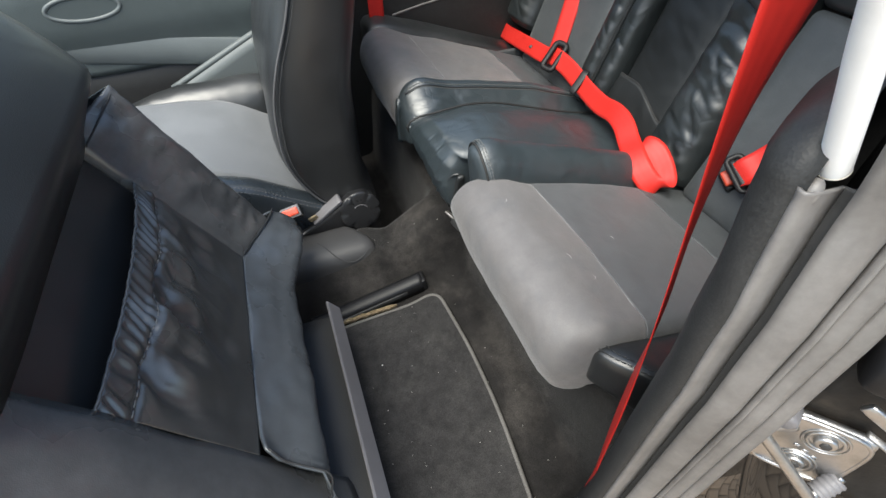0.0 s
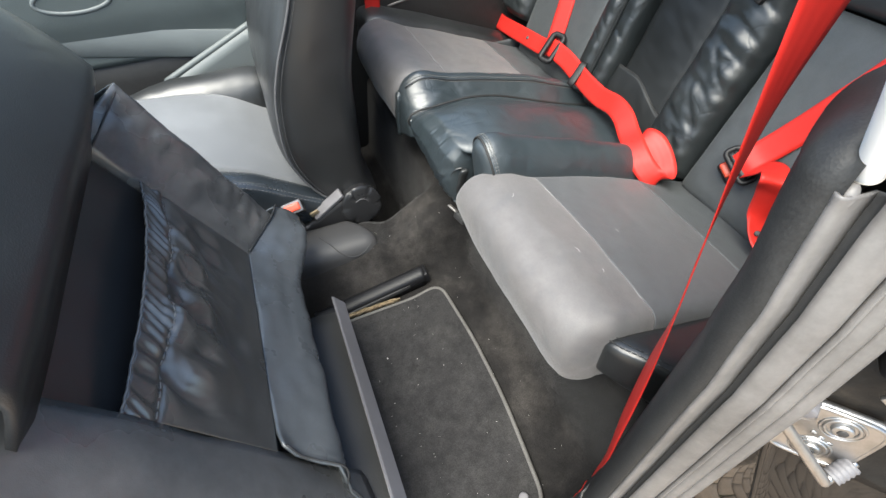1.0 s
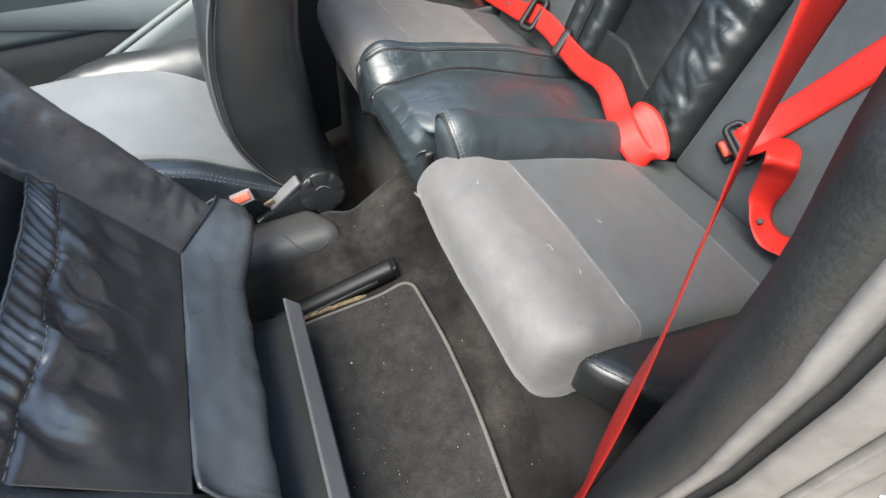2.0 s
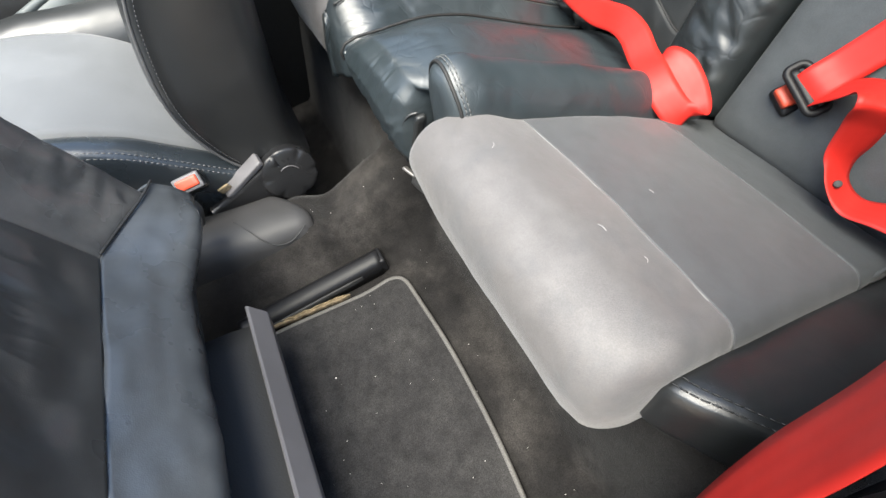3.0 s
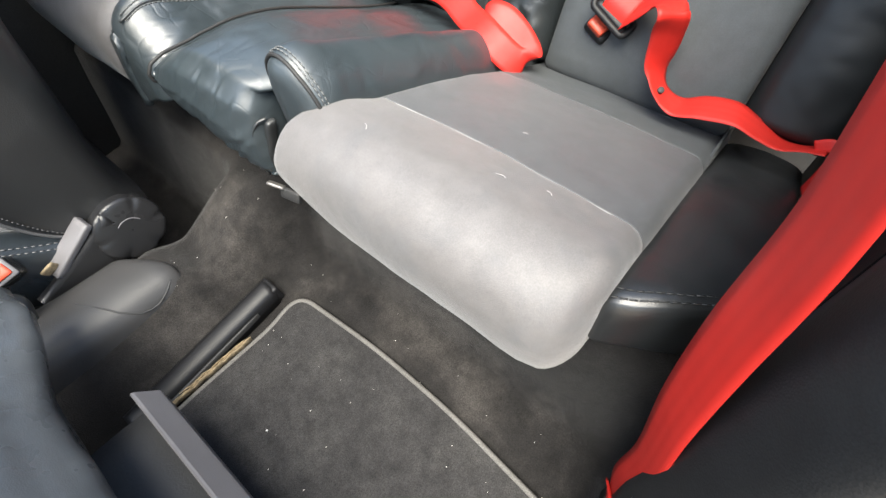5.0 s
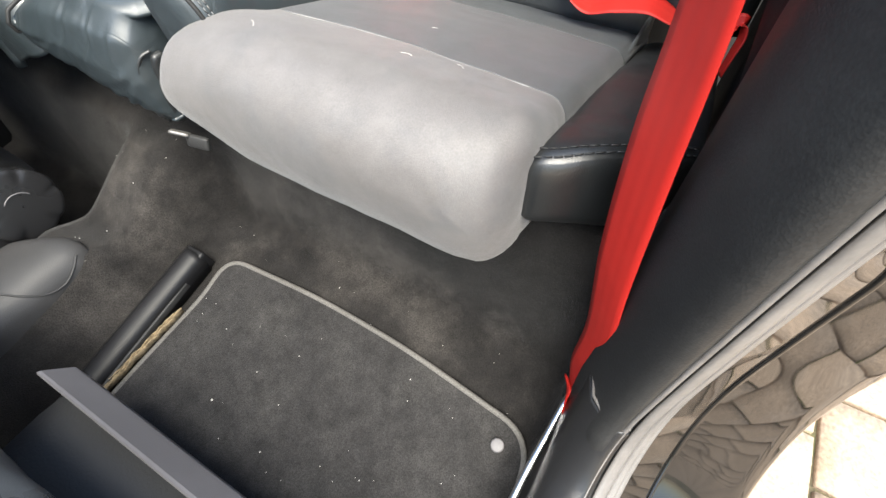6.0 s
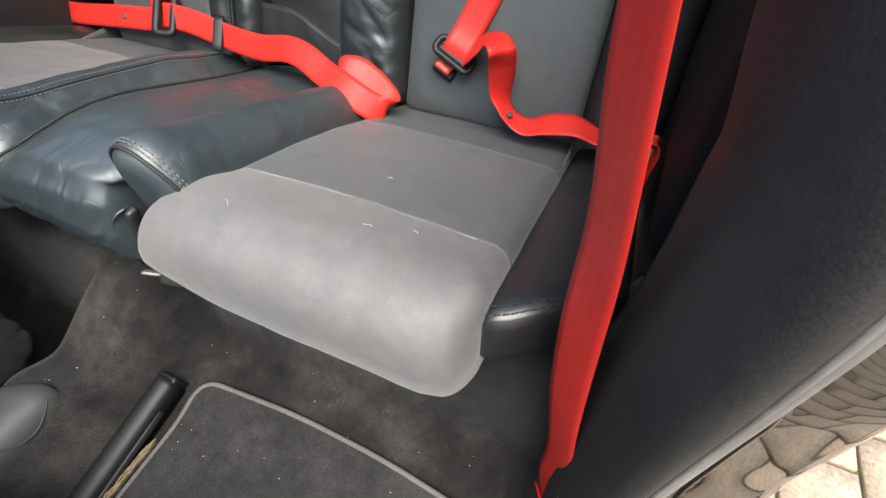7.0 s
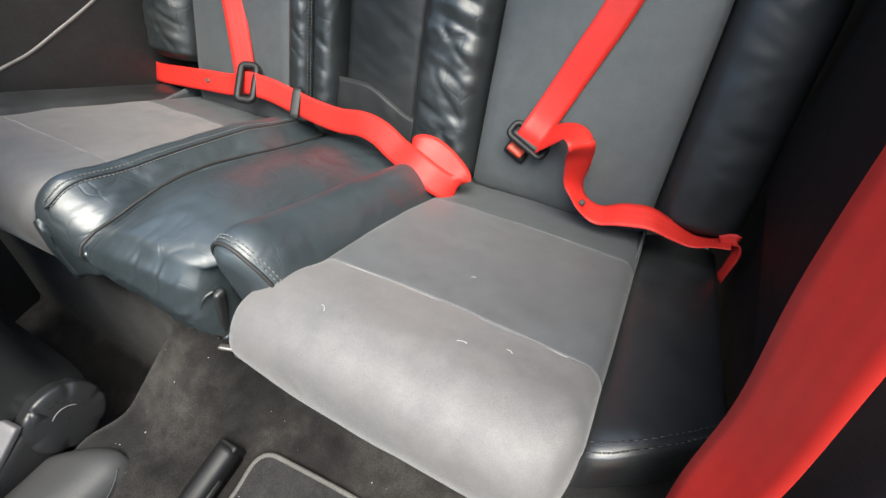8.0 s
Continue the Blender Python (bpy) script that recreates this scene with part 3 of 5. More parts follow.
def seat_panel(name, y0, y1, xa, xb, mat, parent, label):
    """One sewn panel of a cushion from xa (rear) to xb (front), rounded down at both sides."""
    yc, hw = (y0 + y1) / 2, (y1 - y0) / 2
    inner = 1 if yc < MID else -1        # side of the car's middle
    stop = len(DENSE) if xb < 0.16 else None
    pts = [p for k, p in enumerate(DENSE) if (p[0] <= xa + 1e-4 and (stop is not None or p[0] >= xb - 1e-4) and (k < 100 or stop is not None))]
    if abs(pts[0][0] - xa) > 1e-4 and xa < 0.7:
        pts.insert(0, np.array((xa, seat_z(xa))))
    if stop is None and abs(pts[-1][0] - xb) > 1e-4:
        pts.append(np.array((xb, seat_z(xb))))
    r = 0.020
    cross = [(-1.0, r + 1.0), (-1.0, r + 0.7), (-1.0, r + 0.35), (-1.0, r + 0.12), (-1.0, r)]
    for k in range(1, 6):
        a = k / 6 * math.pi / 2
        cross.append((-1 + (r / hw) * (1 - math.cos(a)), r * (1 - math.sin(a))))
    m = 16
    flat = [(-1 + r / hw + (2 - 2 * r / hw) * k / m, 0.0) for k in range(m + 1)]
    cross = cross + flat + [(-v, d) for v, d in cross[::-1]]
    rows = []
    n = len(pts)
    for i, p in enumerate(pts):
        a, b = pts[max(i - 1, 0)], pts[min(i + 1, n - 1)]
        t = (b - a) / np.linalg.norm(b - a)
        nrm = np.array((t[1], -t[0]))
        s = i / (n - 1)
        dip = 0.0013 * (math.exp(-s * n / 3) + math.exp(-(1 - s) * n / 3))      # pulled in at the seams
        front = smooth01(p[0], 0.235, 0.155)
        row = []
        for v, d in cross:
            crown = 0.0035 * (1 - v * v)
            wob = 0.0018 * noise.noise((p[0] * 22, (yc + v * hw) * 22, p[1] * 22)) + 0.004 * noise.noise((p[0] * 7, (yc + v * hw) * 7, 5))
            o = crown - dip - (d if d <= r else r) + wob
            x = p[0] + nrm[0] * o + (0.032 * abs(v) ** 13 if v * inner < 0 else 0.004 * abs(v) ** 7) * front
            z = p[1] + nrm[1] * o - 0.012 * front * abs(v) ** 7
            if inner > 0:
                z += (0.42 * max(0.0, 0.392 - p[1]) - 0.012 * smooth01(p[0], 0.27, 0.20)) * smooth01(v, 0.45, 1.0) * (p[0] < 0.28)
            if d > r:
                core = (max(p[0], 0.25), 0.28)
                x, z = x + (core[0] - x) * (d - r), z + (core[1] - z) * (d - r)
            row.append((x, yc + v * hw + (0.034 if inner > 0 else -0.004) * max(0.0, v * inner) * smooth01(p[0], 0.30, 0.18), z))
        rows.append(row)
    if name == "front_panel" and y0 < 0.5:
        part("corner_seam", tube([rows[i][7] for i in range(int(n * 0.42), int(n * 0.90))], 0.0015, 6), SEAM_THREAD, parent, "sewn corner seam")
    return part(name, skin(rows, 0.004), mat, parent, label)


bench = thing("rear_bench_cushion", (0.45, MID, 0.27), "two-place rear bench in grey fabric and black leather", "car seat")
for near in (True, False):
    fy = (lambda y: y) if near else (lambda y: 2 * MID - y)
    ya, yb = sorted((fy(0.299), fy(0.652)))
    # front panels and the far middle one take the paler, lit tone
    seat_panel("front_panel", ya, yb, 0.300, 0.10, FABRIC_LIT, bench, "grey fabric front panel, paler for the light on it")
    seat_panel("middle_panel", ya, yb, 0.558, 0.300, FABRIC_MID if near else FABRIC_LIT, bench, "smooth grey fabric middle panel")
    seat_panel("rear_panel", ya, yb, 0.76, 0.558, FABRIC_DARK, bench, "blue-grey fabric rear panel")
    for x in (0.300, 0.558):
        k = seat_z(x)
        line = [(x, ya + 0.004 + (yb - ya - 0.008) * j / 20, k + 0.0035 * (1 - (2 * j / 20 - 1) ** 2) - (0.0009 if 1 < j < 19 else 0.012) + 0.0042 + 0.004 * noise.noise((x * 7, (ya + (yb - ya) * j / 20) * 7, 5))) for j in range(21)]
        part("seam", tube([(a, b, c - 0.0006) for a, b, c in line], 0.0010 if x < 0.4 else 0.0008, 6), SEAM_THREAD if x < 0.4 else THREAD, bench, "sewn seam")


def bolster(name, y0, y1, xf, xb, lift, mat, label, slant=0.0, depth=0.12, r=0.024, dome=0.010, tuck=0.0):
    yc, hw = (y0 + y1) / 2, (y1 - y0) / 2
    L = xb - xf

    def warp(a, b, c, p):
        x = (xf + xb) / 2 + p[0]
        sl = slant * (0.5 - 0.5 * b) ** 1.5 * smooth01(a, 0.6, -1.0)
        x += sl + tuck * smooth01(-c, 0.2, 1.0) * smooth01(a, 0.6, -1.0)
        y = yc + p[1]
        fr = smooth01(x, xf + 0.10, xf)
        z = seat_z(max(x, 0.2)) + lift - depth / 2 + p[2] + dome * (1 - b * b) * (c > 0) - 0.012 * fr * (c > 0)
        w = 0.003 * noise.noise((x * 16, y * 16, z * 16)) + 0.0012 * noise.noise((x * 45, y * 45, z * 45))
        return (x, y + w * 0.5, z + w)
    return part(name, rbox((0, 0, 0), (L, 2 * hw, depth), r, 14, warp), mat, bench, label)


bolster("outer_bolster", 0.176, 0.300, 0.205, 0.74, -0.012, LEATHER, "black leather outer bolster", slant=0.10, depth=0.125, r=0.016, tuck=0.06)


def crease(p, q, lines, width=0.004):
    """Depth of a set of folds at (p, q): each line is (p0, q0, p1, q1, depth); a groove with a raised lip beside it."""
    total = 0.0
    for p0, q0, p1, q1, depth in lines:
        dp, dq = p1 - p0, q1 - q0
        n2 = dp * dp + dq * dq
        t = min(1.0, max(0.0, ((p - p0) * dp + (q - q0) * dq) / n2))
        bow = 0.12 * math.sqrt(n2) * math.sin(math.pi * t)
        side = ((p - p0) * dq - (q - q0) * dp) / math.sqrt(n2) - bow
        over = max(0.0, abs(((p - p0) * dp + (q - q0) * dq) / n2 - 0.5) - 0.5) * math.sqrt(n2)
        fade = math.exp(-(over / 0.006) ** 2) * (0.35 + 0.65 * math.sin(math.pi * t))
        total += depth * fade * (0.75 * math.exp(-((side - 1.5 * width) / width) ** 2) - math.exp(-(side / width) ** 2))
    return total


def sewn_bolster(section, xf, radius, label, lift=lambda x: 0.0, crumple=0.002, folds=(), welt=(0, 1), threads=(), gap=0.006, tip=None, undercut=0.0):
    """A stuffed leather bolster running fore and aft: section of (y, height over the seat), sewn to a flat front end."""
    sec = spline(section, 49)
    yc = tip or sum(p[0] for p in sec) / len(sec)

    def point(x, k, grow=0.0, inset=0.0):
        a, b = sec[max(k - 1, 0)], sec[min(k + 1, 48)]
        d = (b - a) / np.linalg.norm(b - a)
        up = 1.0 if section[0][0] < section[-1][0] else -1.0
        n = np.array((-d[1], d[0])) * up
        y, h = sec[k] + n * (grow - inset)
        z = seat_z(max(x, 0.2)) + h + lift(x) - 0.010 * smooth01(x, xf + 0.06, xf)
        w = crumple * (noise.noise((x * 13, y * 13, z * 13)) + 0.45 * noise.noise((x * 31 + y * 12, y * 33, z * 33)))
        w += crease(x, k / 48 * 0.2, folds)
        back = undercut * max(0.0, 0.034 - h) * smooth01(x, xf + 0.10, xf)
        return np.array((x - 0.3 * w + back, y + n[0] * w, z + n[1] * w))
    xs = [0.74 - (0.74 - xf - radius) * k / 90 for k in range(91)]
    rows = [[point(x, k) for k in range(49)] for x in xs]
    for j in range(1, 7):
        an = j / 6 * math.pi / 2
        rows.append([point(xf + radius * (1 - math.sin(an)), k, 0.0, radius * (1 - math.cos(an))) for k in range(49)])
    rim = rows[-1]
    zc = min(p[2] for p in rim)
    for f in (0.85, 0.65, 0.45, 0.25, 0.05):
        rows.append([np.array((xf + (q[0] - xf) * f + undercut * 0.10 * (1 - f) - 0.004 * math.sin(math.pi * f) + 0.0012 * noise.noise((q[1] * 40, q[2] * 40, 1)), yc + (q[1] - yc) * f, zc + (q[2] - zc) * f)) for q in rim])
    part("inner_bolster", skin(rows, -0.004), CRUMPLED_LIT, bench, label)
    k0, k1 = welt or (0, 0)
    if welt:
        part("piping", tube([point(xf + radius * 0.45, k, 0.0002, radius * 0.12) for k in range(k0, k1)], 0.0024, 8), TRIM_CLOTH, bench, "piped edge round the bolster's end")
    for dx in (gap * 0.7 + radius * 0.5, gap * 1.5 + radius * 0.5) if welt else ():
        part("stitching", stitches([point(xf + dx, k, 0.0006) for k in range(k0, k1)], 0.005, 0.0010, 0.0006), WELT_THREAD, bench, "row of grey stitches")
    for k in threads:
        part("stitching", stitches([point(x, k, 0.0006) for x in np.linspace(0.72, xf + 0.02, 90)], 0.005, 0.0010, 0.0007), WELT_THREAD, bench, "row of pale stitches")
    if threads:
        k = sum(threads) // len(threads)
        part("piping", tube([point(x, k, 0.0004) for x in np.linspace(0.72, xf + 0.014, 70)], 0.0018, 8), LEATHER, bench, "leather welt between two rows of stitches")


sewn_bolster([(0.640, -0.10), (0.643, -0.05), (0.646, -0.012), (0.653, 0.012), (0.667, 0.032), (0.687, 0.046), (0.706, 0.049), (0.722, 0.042), (0.734, 0.026), (0.741, 0.0), (0.744, -0.05), (0.745, -0.10)],
             0.204, 0.028, "black leather inner bolster", crumple=0.0022, welt=(7, 42), undercut=0.12,
             folds=((0.245, 0.075, 0.30, 0.085, 0.0012), (0.33, 0.07, 0.42, 0.08, 0.001)))
sewn_bolster([(0.978, -0.10), (0.981, -0.078), (0.988, -0.058), (1.001, -0.040), (1.017, -0.024), (1.034, -0.008), (1.046, 0.003), (1.060, 0.009), (1.074, 0.004), (1.084, -0.014), (1.090, -0.05), (1.092, -0.130)],
             0.168, 0.036, "black leather inner bolster with double stitching", lambda x: -0.012 + 0.044 * min(1.0, max(0.0, (x - 0.17) / 0.36)), 0.0026, welt=None, threads=(24, 27), tip=1.074,
             folds=((0.20, 0.090, 0.30, 0.092, 0.0021), (0.195, 0.078, 0.27, 0.083, 0.0020), (0.26, 0.080, 0.39, 0.088, 0.0019), (0.205, 0.064, 0.255, 0.070, 0.0018), (0.25, 0.064, 0.38, 0.076, 0.0024), (0.37, 0.078, 0.50, 0.086, 0.0022), (0.42, 0.068, 0.55, 0.076, 0.002)))
bolster("outer_bolster", 1.415, 1.55, 0.19, 0.74, 0.008, LEATHER, "black leather outer bolster", depth=0.13, r=0.026)


# centre pad: slopes down from the backrest and wraps over the front in creased leather; its lower edge climbs towards the far bolster
PAD_TOP = spline([(0.75, 0.262), (0.60, 0.300), (0.45, 0.352), (0.33, 0.392), (0.27, 0.401), (0.238, 0.400)], 50)
PAD_FOLDS = ((0.858, 0.388, 0.888, 0.345, 0.0022), (0.822, 0.386, 0.850, 0.336, 0.0024), (0.795, 0.374, 0.815, 0.345, 0.002), (0.772, 0.352, 0.806, 0.330, 0.003), (0.774, 0.332, 0.845, 0.300, 0.0032),
             (0.785, 0.312, 0.862, 0.286, 0.0028), (0.790, 0.292, 0.870, 0.272, 0.0026), (0.786, 0.276, 0.850, 0.262, 0.0024), (0.90, 0.352, 0.95, 0.338, 0.0018), (0.885, 0.315, 0.93, 0.322, 0.002))


def pad_point(i, v, o):
    """A point of the centre pad: i along it (0 to 89), v across (-1 near edge, 1 far edge), o outwards."""
    f = (v + 1) / 2

    def place(j):
        if j < 50:
            x, z = PAD_TOP[j]
            front = smooth01(x, 0.42, 0.24)
            return np.array((x, z - (0.012 + 0.020 * front) * smooth01(v, 0.1, 1.0)))
        g = (j - 49) / 40
        zt, zb = 0.400 - 0.032 * smooth01(v, 0.1, 1.0), 0.250 + 0.082 * f ** 0.8
        hgt = zt - zb
        arc = [(0.238, 1.0), (0.207, 0.965), (0.186, 0.78), (0.177, 0.45), (0.179, 0.14), (0.190, 0.0), (0.215, -0.03)]
        k = min(int(g * 6), 5)
        t = g * 6 - k
        t = t * t * (3 - 2 * t) * 0.35 + t * 0.65
        return np.array((arc[k][0] + (arc[k + 1][0] - arc[k][0]) * t, zb + hgt * (arc[k][1] + (arc[k + 1][1] - arc[k][1]) * t)))
    p = place(i)
    t = place(min(i + 1, 89)) - place(max(i - 1, 0))
    t = t / np.linalg.norm(t)
    near = 0.735 + 0.036 * smooth01(p[0], 0.25, 0.20)
    y = near + (0.986 - near) * f
    return (p[0] + t[1] * o - 0.010 * smooth01(v, -0.4, 1) * smooth01(p[0], 0.26, 0.19), y, p[1] - t[0] * o)


def centre_pad():
    rows = []
    for i in range(90):
        row = []
        for j in range(-3, 84):
            deep = max(0, -j, j - 80)
            v = min(1, max(-1, j / 40 - 1))
            x, y, z = pad_point(i, v, 0.0)
            f = smooth01(x, 0.34, 0.22)
            fold = 0.003 * noise.noise((x * 11, y * 11, z * 11)) + 0.0010 * noise.noise((x * 38, y * 38, z * 38))
            fold += f * crease(y, z, PAD_FOLDS, 0.0035)
            fold -= f * 0.0012 * (1 - abs(noise.noise((y * 30 + z * 18, x * 16 - z * 14, 7.0)))) ** 10
            o = 0.008 * (1 - v * v) - 0.010 * abs(v) ** 12 + fold
            x, y, z = pad_point(i, v, o)
            row.append((x + 0.02 * deep * f, y + math.copysign(0.0015 * deep, v), z - 0.012 * deep * (1 - f)))
        rows.append(row)
    return skin(rows, -0.004)


part("centre_pad", centre_pad(), CRUMPLED_LIT, bench, "creased black leather centre pad")
part("piping", tube([pad_point(i, 0.985, 0.0005) for i in range(2, 84)] + [pad_point(84, v, 0.001) for v in np.linspace(0.95, -0.9, 40)], 0.0026, 8), TRIM_CLOTH, bench, "leather piping round the pad")
# folded end flap between the pad and the near bolster
part("end_flap", rbox((0.206, 0.771, 0.302), (0.016, 0.012, 0.092), 0.005, 10, lambda a, b, c, p: (p[0] + 0.006 * c + 0.002 * noise.noise((p[2] * 40, p[1] * 60, 3)), p[1] - 0.008 * c + 0.002 * noise.noise((p[2] * 35, 1, 6)), p[2])), LEATHER, bench, "folded black leather end flap")
part("piping", tube(spline([(0.190, 0.779, 0.258), (0.186, 0.778, 0.292), (0.187, 0.775, 0.330), (0.196, 0.769, 0.348), (0.208, 0.764, 0.352)], 24), 0.0020, 8), LEATHER, bench, "piped edge of the flap")
for dx, dz in ((0.018, 0.0010), (0.008, -0.0015)):
    pts = []
    for b in np.linspace(0.9, -0.9, 40):
        x, y = 0.205 + 0.10 * (0.5 - 0.5 * b) ** 1.5 + dx, 0.238 + 0.062 * b
        z = seat_z(x) - 0.012 + 0.010 * (1 - b * b) - 0.012 * smooth01(x, 0.305, 0.205)
        w = 0.003 * noise.noise((x * 16, y * 16, z * 16)) + 0.0012 * noise.noise((x * 45, y * 45, z * 45))
        pts.append((x, y + w * 0.5, z + w + dz))
    part("stitching", stitches(pts, 0.006, 0.001, 0.0005), RUBBER_DARK, bench, "row of black stitches")
# clip below the cushion
clip = thing("cushion_clip", (0.187, 0.768, 0.24), "small worn metal clip under the seat cushion", "clip")
part("tab", rbox((0.189, 0.770, 0.243), (0.012, 0.026, 0.005), 0.002, 4, None, Euler((0.3, 0.5, 0.6)).to_matrix()), WORN_STEEL, clip)
part("strap", rbox((0.195, 0.748, 0.232), (0.008, 0.035, 0.018), 0.003, 4, None, Euler((0.0, 0.3, 0.2)).to_matrix()), RUBBER_DARK, clip, "black strap end")

# ---- rear backrest ----
back = thing("rear_seat_back", (0.72, MID, 0.32), "reclined rear backrest in grey fabric and crumpled black leather", "backrest")
UB, NB = Vector((0.342, 0, 0.940)), Vector((-0.940, 0, 0.342))
OB = Vector((0.695, 0, 0.325))


def back_pad(name, y0, y1, s0, s1, proud, thick, mat, label, r=0.025, crease=0.0, ripple=16, dome=0.012):
    yc, hw, sc, hs = (y0 + y1) / 2, (y1 - y0) / 2, (s0 + s1) / 2, (s1 - s0) / 2

    def warp(a, b, c, p):
        y, s, h = yc + p[1], sc + p[0], proud - thick / 2 + p[2]
        if c > 0:
            h += dome * (1 - b * b) * (1 - abs(a) ** 6)
            h += crease * noise.noise((y * ripple * 0.6, s * ripple * 1.6, yc * 9)) + crease * 0.9 * (1 - abs(noise.noise((y * ripple * 1.0 + s * 9, s * ripple * 3.2, yc * 5)))) ** 6
            h += 0.002 * noise.noise((y * 8, s * 8, 2))
        q = OB + UB * s + NB * h
        return (q.x, y, q.z)
    if not crease:
        return part(name, rbox((0, 0, 0), (2 * hs, 2 * hw, thick), r, 12, warp), mat, back, label)
    rows = []
    for i in range(131):
        s = s0 + (s1 - s0) * i / 130
        row = []
        for j in range(-6, 31):
            b = min(1.0, max(-1.0, j / 12 - 1))
            deep = max(0, -j, j - 24) / 6
            out = max(0.0, abs(b) * hw - (hw - r)) / r
            h = proud - r * (1 - math.sqrt(max(0.0, 1 - out * out))) + dome * (1 - b * b) - thick * deep
            y = yc + b * hw
            pull = (1 - 0.6 * b * b) * (1 - deep)
            h += crease * pull * (0.9 * noise.noise((y * 7 + 3 * noise.noise((y * 9, s * 9, 1)), s * 30 + y * 12, yc * 9)) + 0.5 * noise.noise((y * 16, s * 70 - y * 25, yc * 5)))
            h -= crease * 0.8 * pull * (1 - abs(noise.noise((y * 9, s * 22 - y * 14, yc * 3)))) ** 8
            h += 0.002 * noise.noise((y * 8, s * 8, 2)) - 0.02 * smooth01(i, 126, 130) - 0.02 * smooth01(i, 4, 0)
            q = OB + UB * s + NB * h
            row.append((q.x, y, q.z))
        rows.append(row)
    return part(name, skin(rows, 0.004), mat, back, label)


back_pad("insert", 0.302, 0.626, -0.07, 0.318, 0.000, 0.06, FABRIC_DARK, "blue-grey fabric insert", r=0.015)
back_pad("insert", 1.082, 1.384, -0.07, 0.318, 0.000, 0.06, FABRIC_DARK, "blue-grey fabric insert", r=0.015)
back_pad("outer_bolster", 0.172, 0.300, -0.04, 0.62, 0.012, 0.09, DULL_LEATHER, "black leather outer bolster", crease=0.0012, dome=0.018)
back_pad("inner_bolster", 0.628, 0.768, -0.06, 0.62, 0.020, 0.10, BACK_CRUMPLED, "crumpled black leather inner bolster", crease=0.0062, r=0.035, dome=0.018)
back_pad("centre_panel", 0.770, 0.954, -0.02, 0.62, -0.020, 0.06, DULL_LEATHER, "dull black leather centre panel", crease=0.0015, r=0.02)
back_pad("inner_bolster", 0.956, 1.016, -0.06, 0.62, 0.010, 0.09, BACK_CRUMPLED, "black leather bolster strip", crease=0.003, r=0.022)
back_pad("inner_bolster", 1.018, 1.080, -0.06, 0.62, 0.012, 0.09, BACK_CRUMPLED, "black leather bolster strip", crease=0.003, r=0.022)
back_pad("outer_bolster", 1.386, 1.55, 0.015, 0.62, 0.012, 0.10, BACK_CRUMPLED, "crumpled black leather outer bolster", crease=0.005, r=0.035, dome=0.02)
back_pad("head_panel", 0.302, 0.626, 0.322, 0.62, 0.002, 0.06, LEATHER, "black leather upper panel", r=0.015)
back_pad("head_panel", 1.082, 1.384, 0.322, 0.62, 0.002, 0.06, LEATHER, "black leather upper panel", r=0.015)
# slack lip of the centre panel
flap = []
for k in range(41):
    y = 0.958 - 0.188 * k / 40
    top = 0.064 - 0.045 * smooth01(y, 0.90, 0.765)
    row = []
    for m in range(13):
        f = m / 12
        h = -0.0125 + 0.0045 * math.sin(min(1.0, f * 1.6) * math.pi / 2) + 0.0015 * noise.noise((y * 30, f * 3, 4))
        row.append(tuple(OB + UB * (top - 0.10 * f) + NB * h + Vector((0, y, 0))))
    flap.append(row)
part("flap", skin(flap, 0.004), DULL_LEATHER, back, "slack leather lower panel")
part("piping", tube([(Vector(r[0]) + NB * 0.0022)[:] for r in flap], 0.0022, 8), TRIM_CLOTH, back, "piped upper edge of the lower panel")
for off in (-0.004, 0.004):
    pts = [tuple(OB + UB * s + NB * 0.0145 + Vector((0, 1.017 + off, 0))) for s in np.linspace(-0.03, 0.6, 60)]
    part("stitching", stitches(pts, 0.005, 0.0015, 0.0005), THREAD, back, "row of pale stitches")
# belt guide at the upper edge
guide = thing("belt_guide", tuple(OB + UB * 0.29 + NB * 0.03 + Vector((0, 0.70, 0))), "black belt guide with a bright metal insert on the backrest", "belt guide")
gt = Matrix((Vector((0, 1, 0)), UB, -NB)).transposed()
gc = OB + UB * 0.31 + NB * 0.045 + Vector((0, 0.715, 0))
part("frame", rbox(gc, (0.085, 0.035, 0.012), 0.005, 6, None, gt @ Euler((0, 0, 0.3)).to_matrix()), PLASTIC, guide)
part("insert", rbox(gc + NB * 0.005, (0.045, 0.014, 0.010), 0.003, 6, None, gt @ Euler((0, 0, 0.3)).to_matrix()), STEEL, guide, "bright metal insert")

# ---- floor mat ----
floor_mat = thing("floor_mat", (0.0, 0.47, 0.0), "black floor mat with grey bound edge on the carpet", "floor mat")


def on_floor(x, y, up=0.0):
    return (x, y, 0.2 * (x + 0.041) + up)


def rounded(corners, k=8):
    out = []
    n = len(corners)
    for i in range(n):
        p, q, s = (Vector(corners[(i + d) % n][:2]) for d in (-1, 0, 1))
        r = corners[i][2]
        a, b = q + (p - q).normalized() * r, q + (s - q).normalized() * r
        for j in range(k + 1):
            t = j / k
            out.append(a * (1 - t) ** 2 + q * 2 * t * (1 - t) + b * t * t)
    return out


OUTLINE = rounded([(0.136, 0.735, 0.036), (0.148, 0.560, 0.05), (0.146, 0.405, 0.06), (0.126, 0.203, 0.045), (0.04, 0.192, 0.03), (-0.40, 0.205, 0.05), (-0.40, 0.755, 0.05), (-0.10, 0.748, 0.05), (0.065, 0.729, 0.02)])


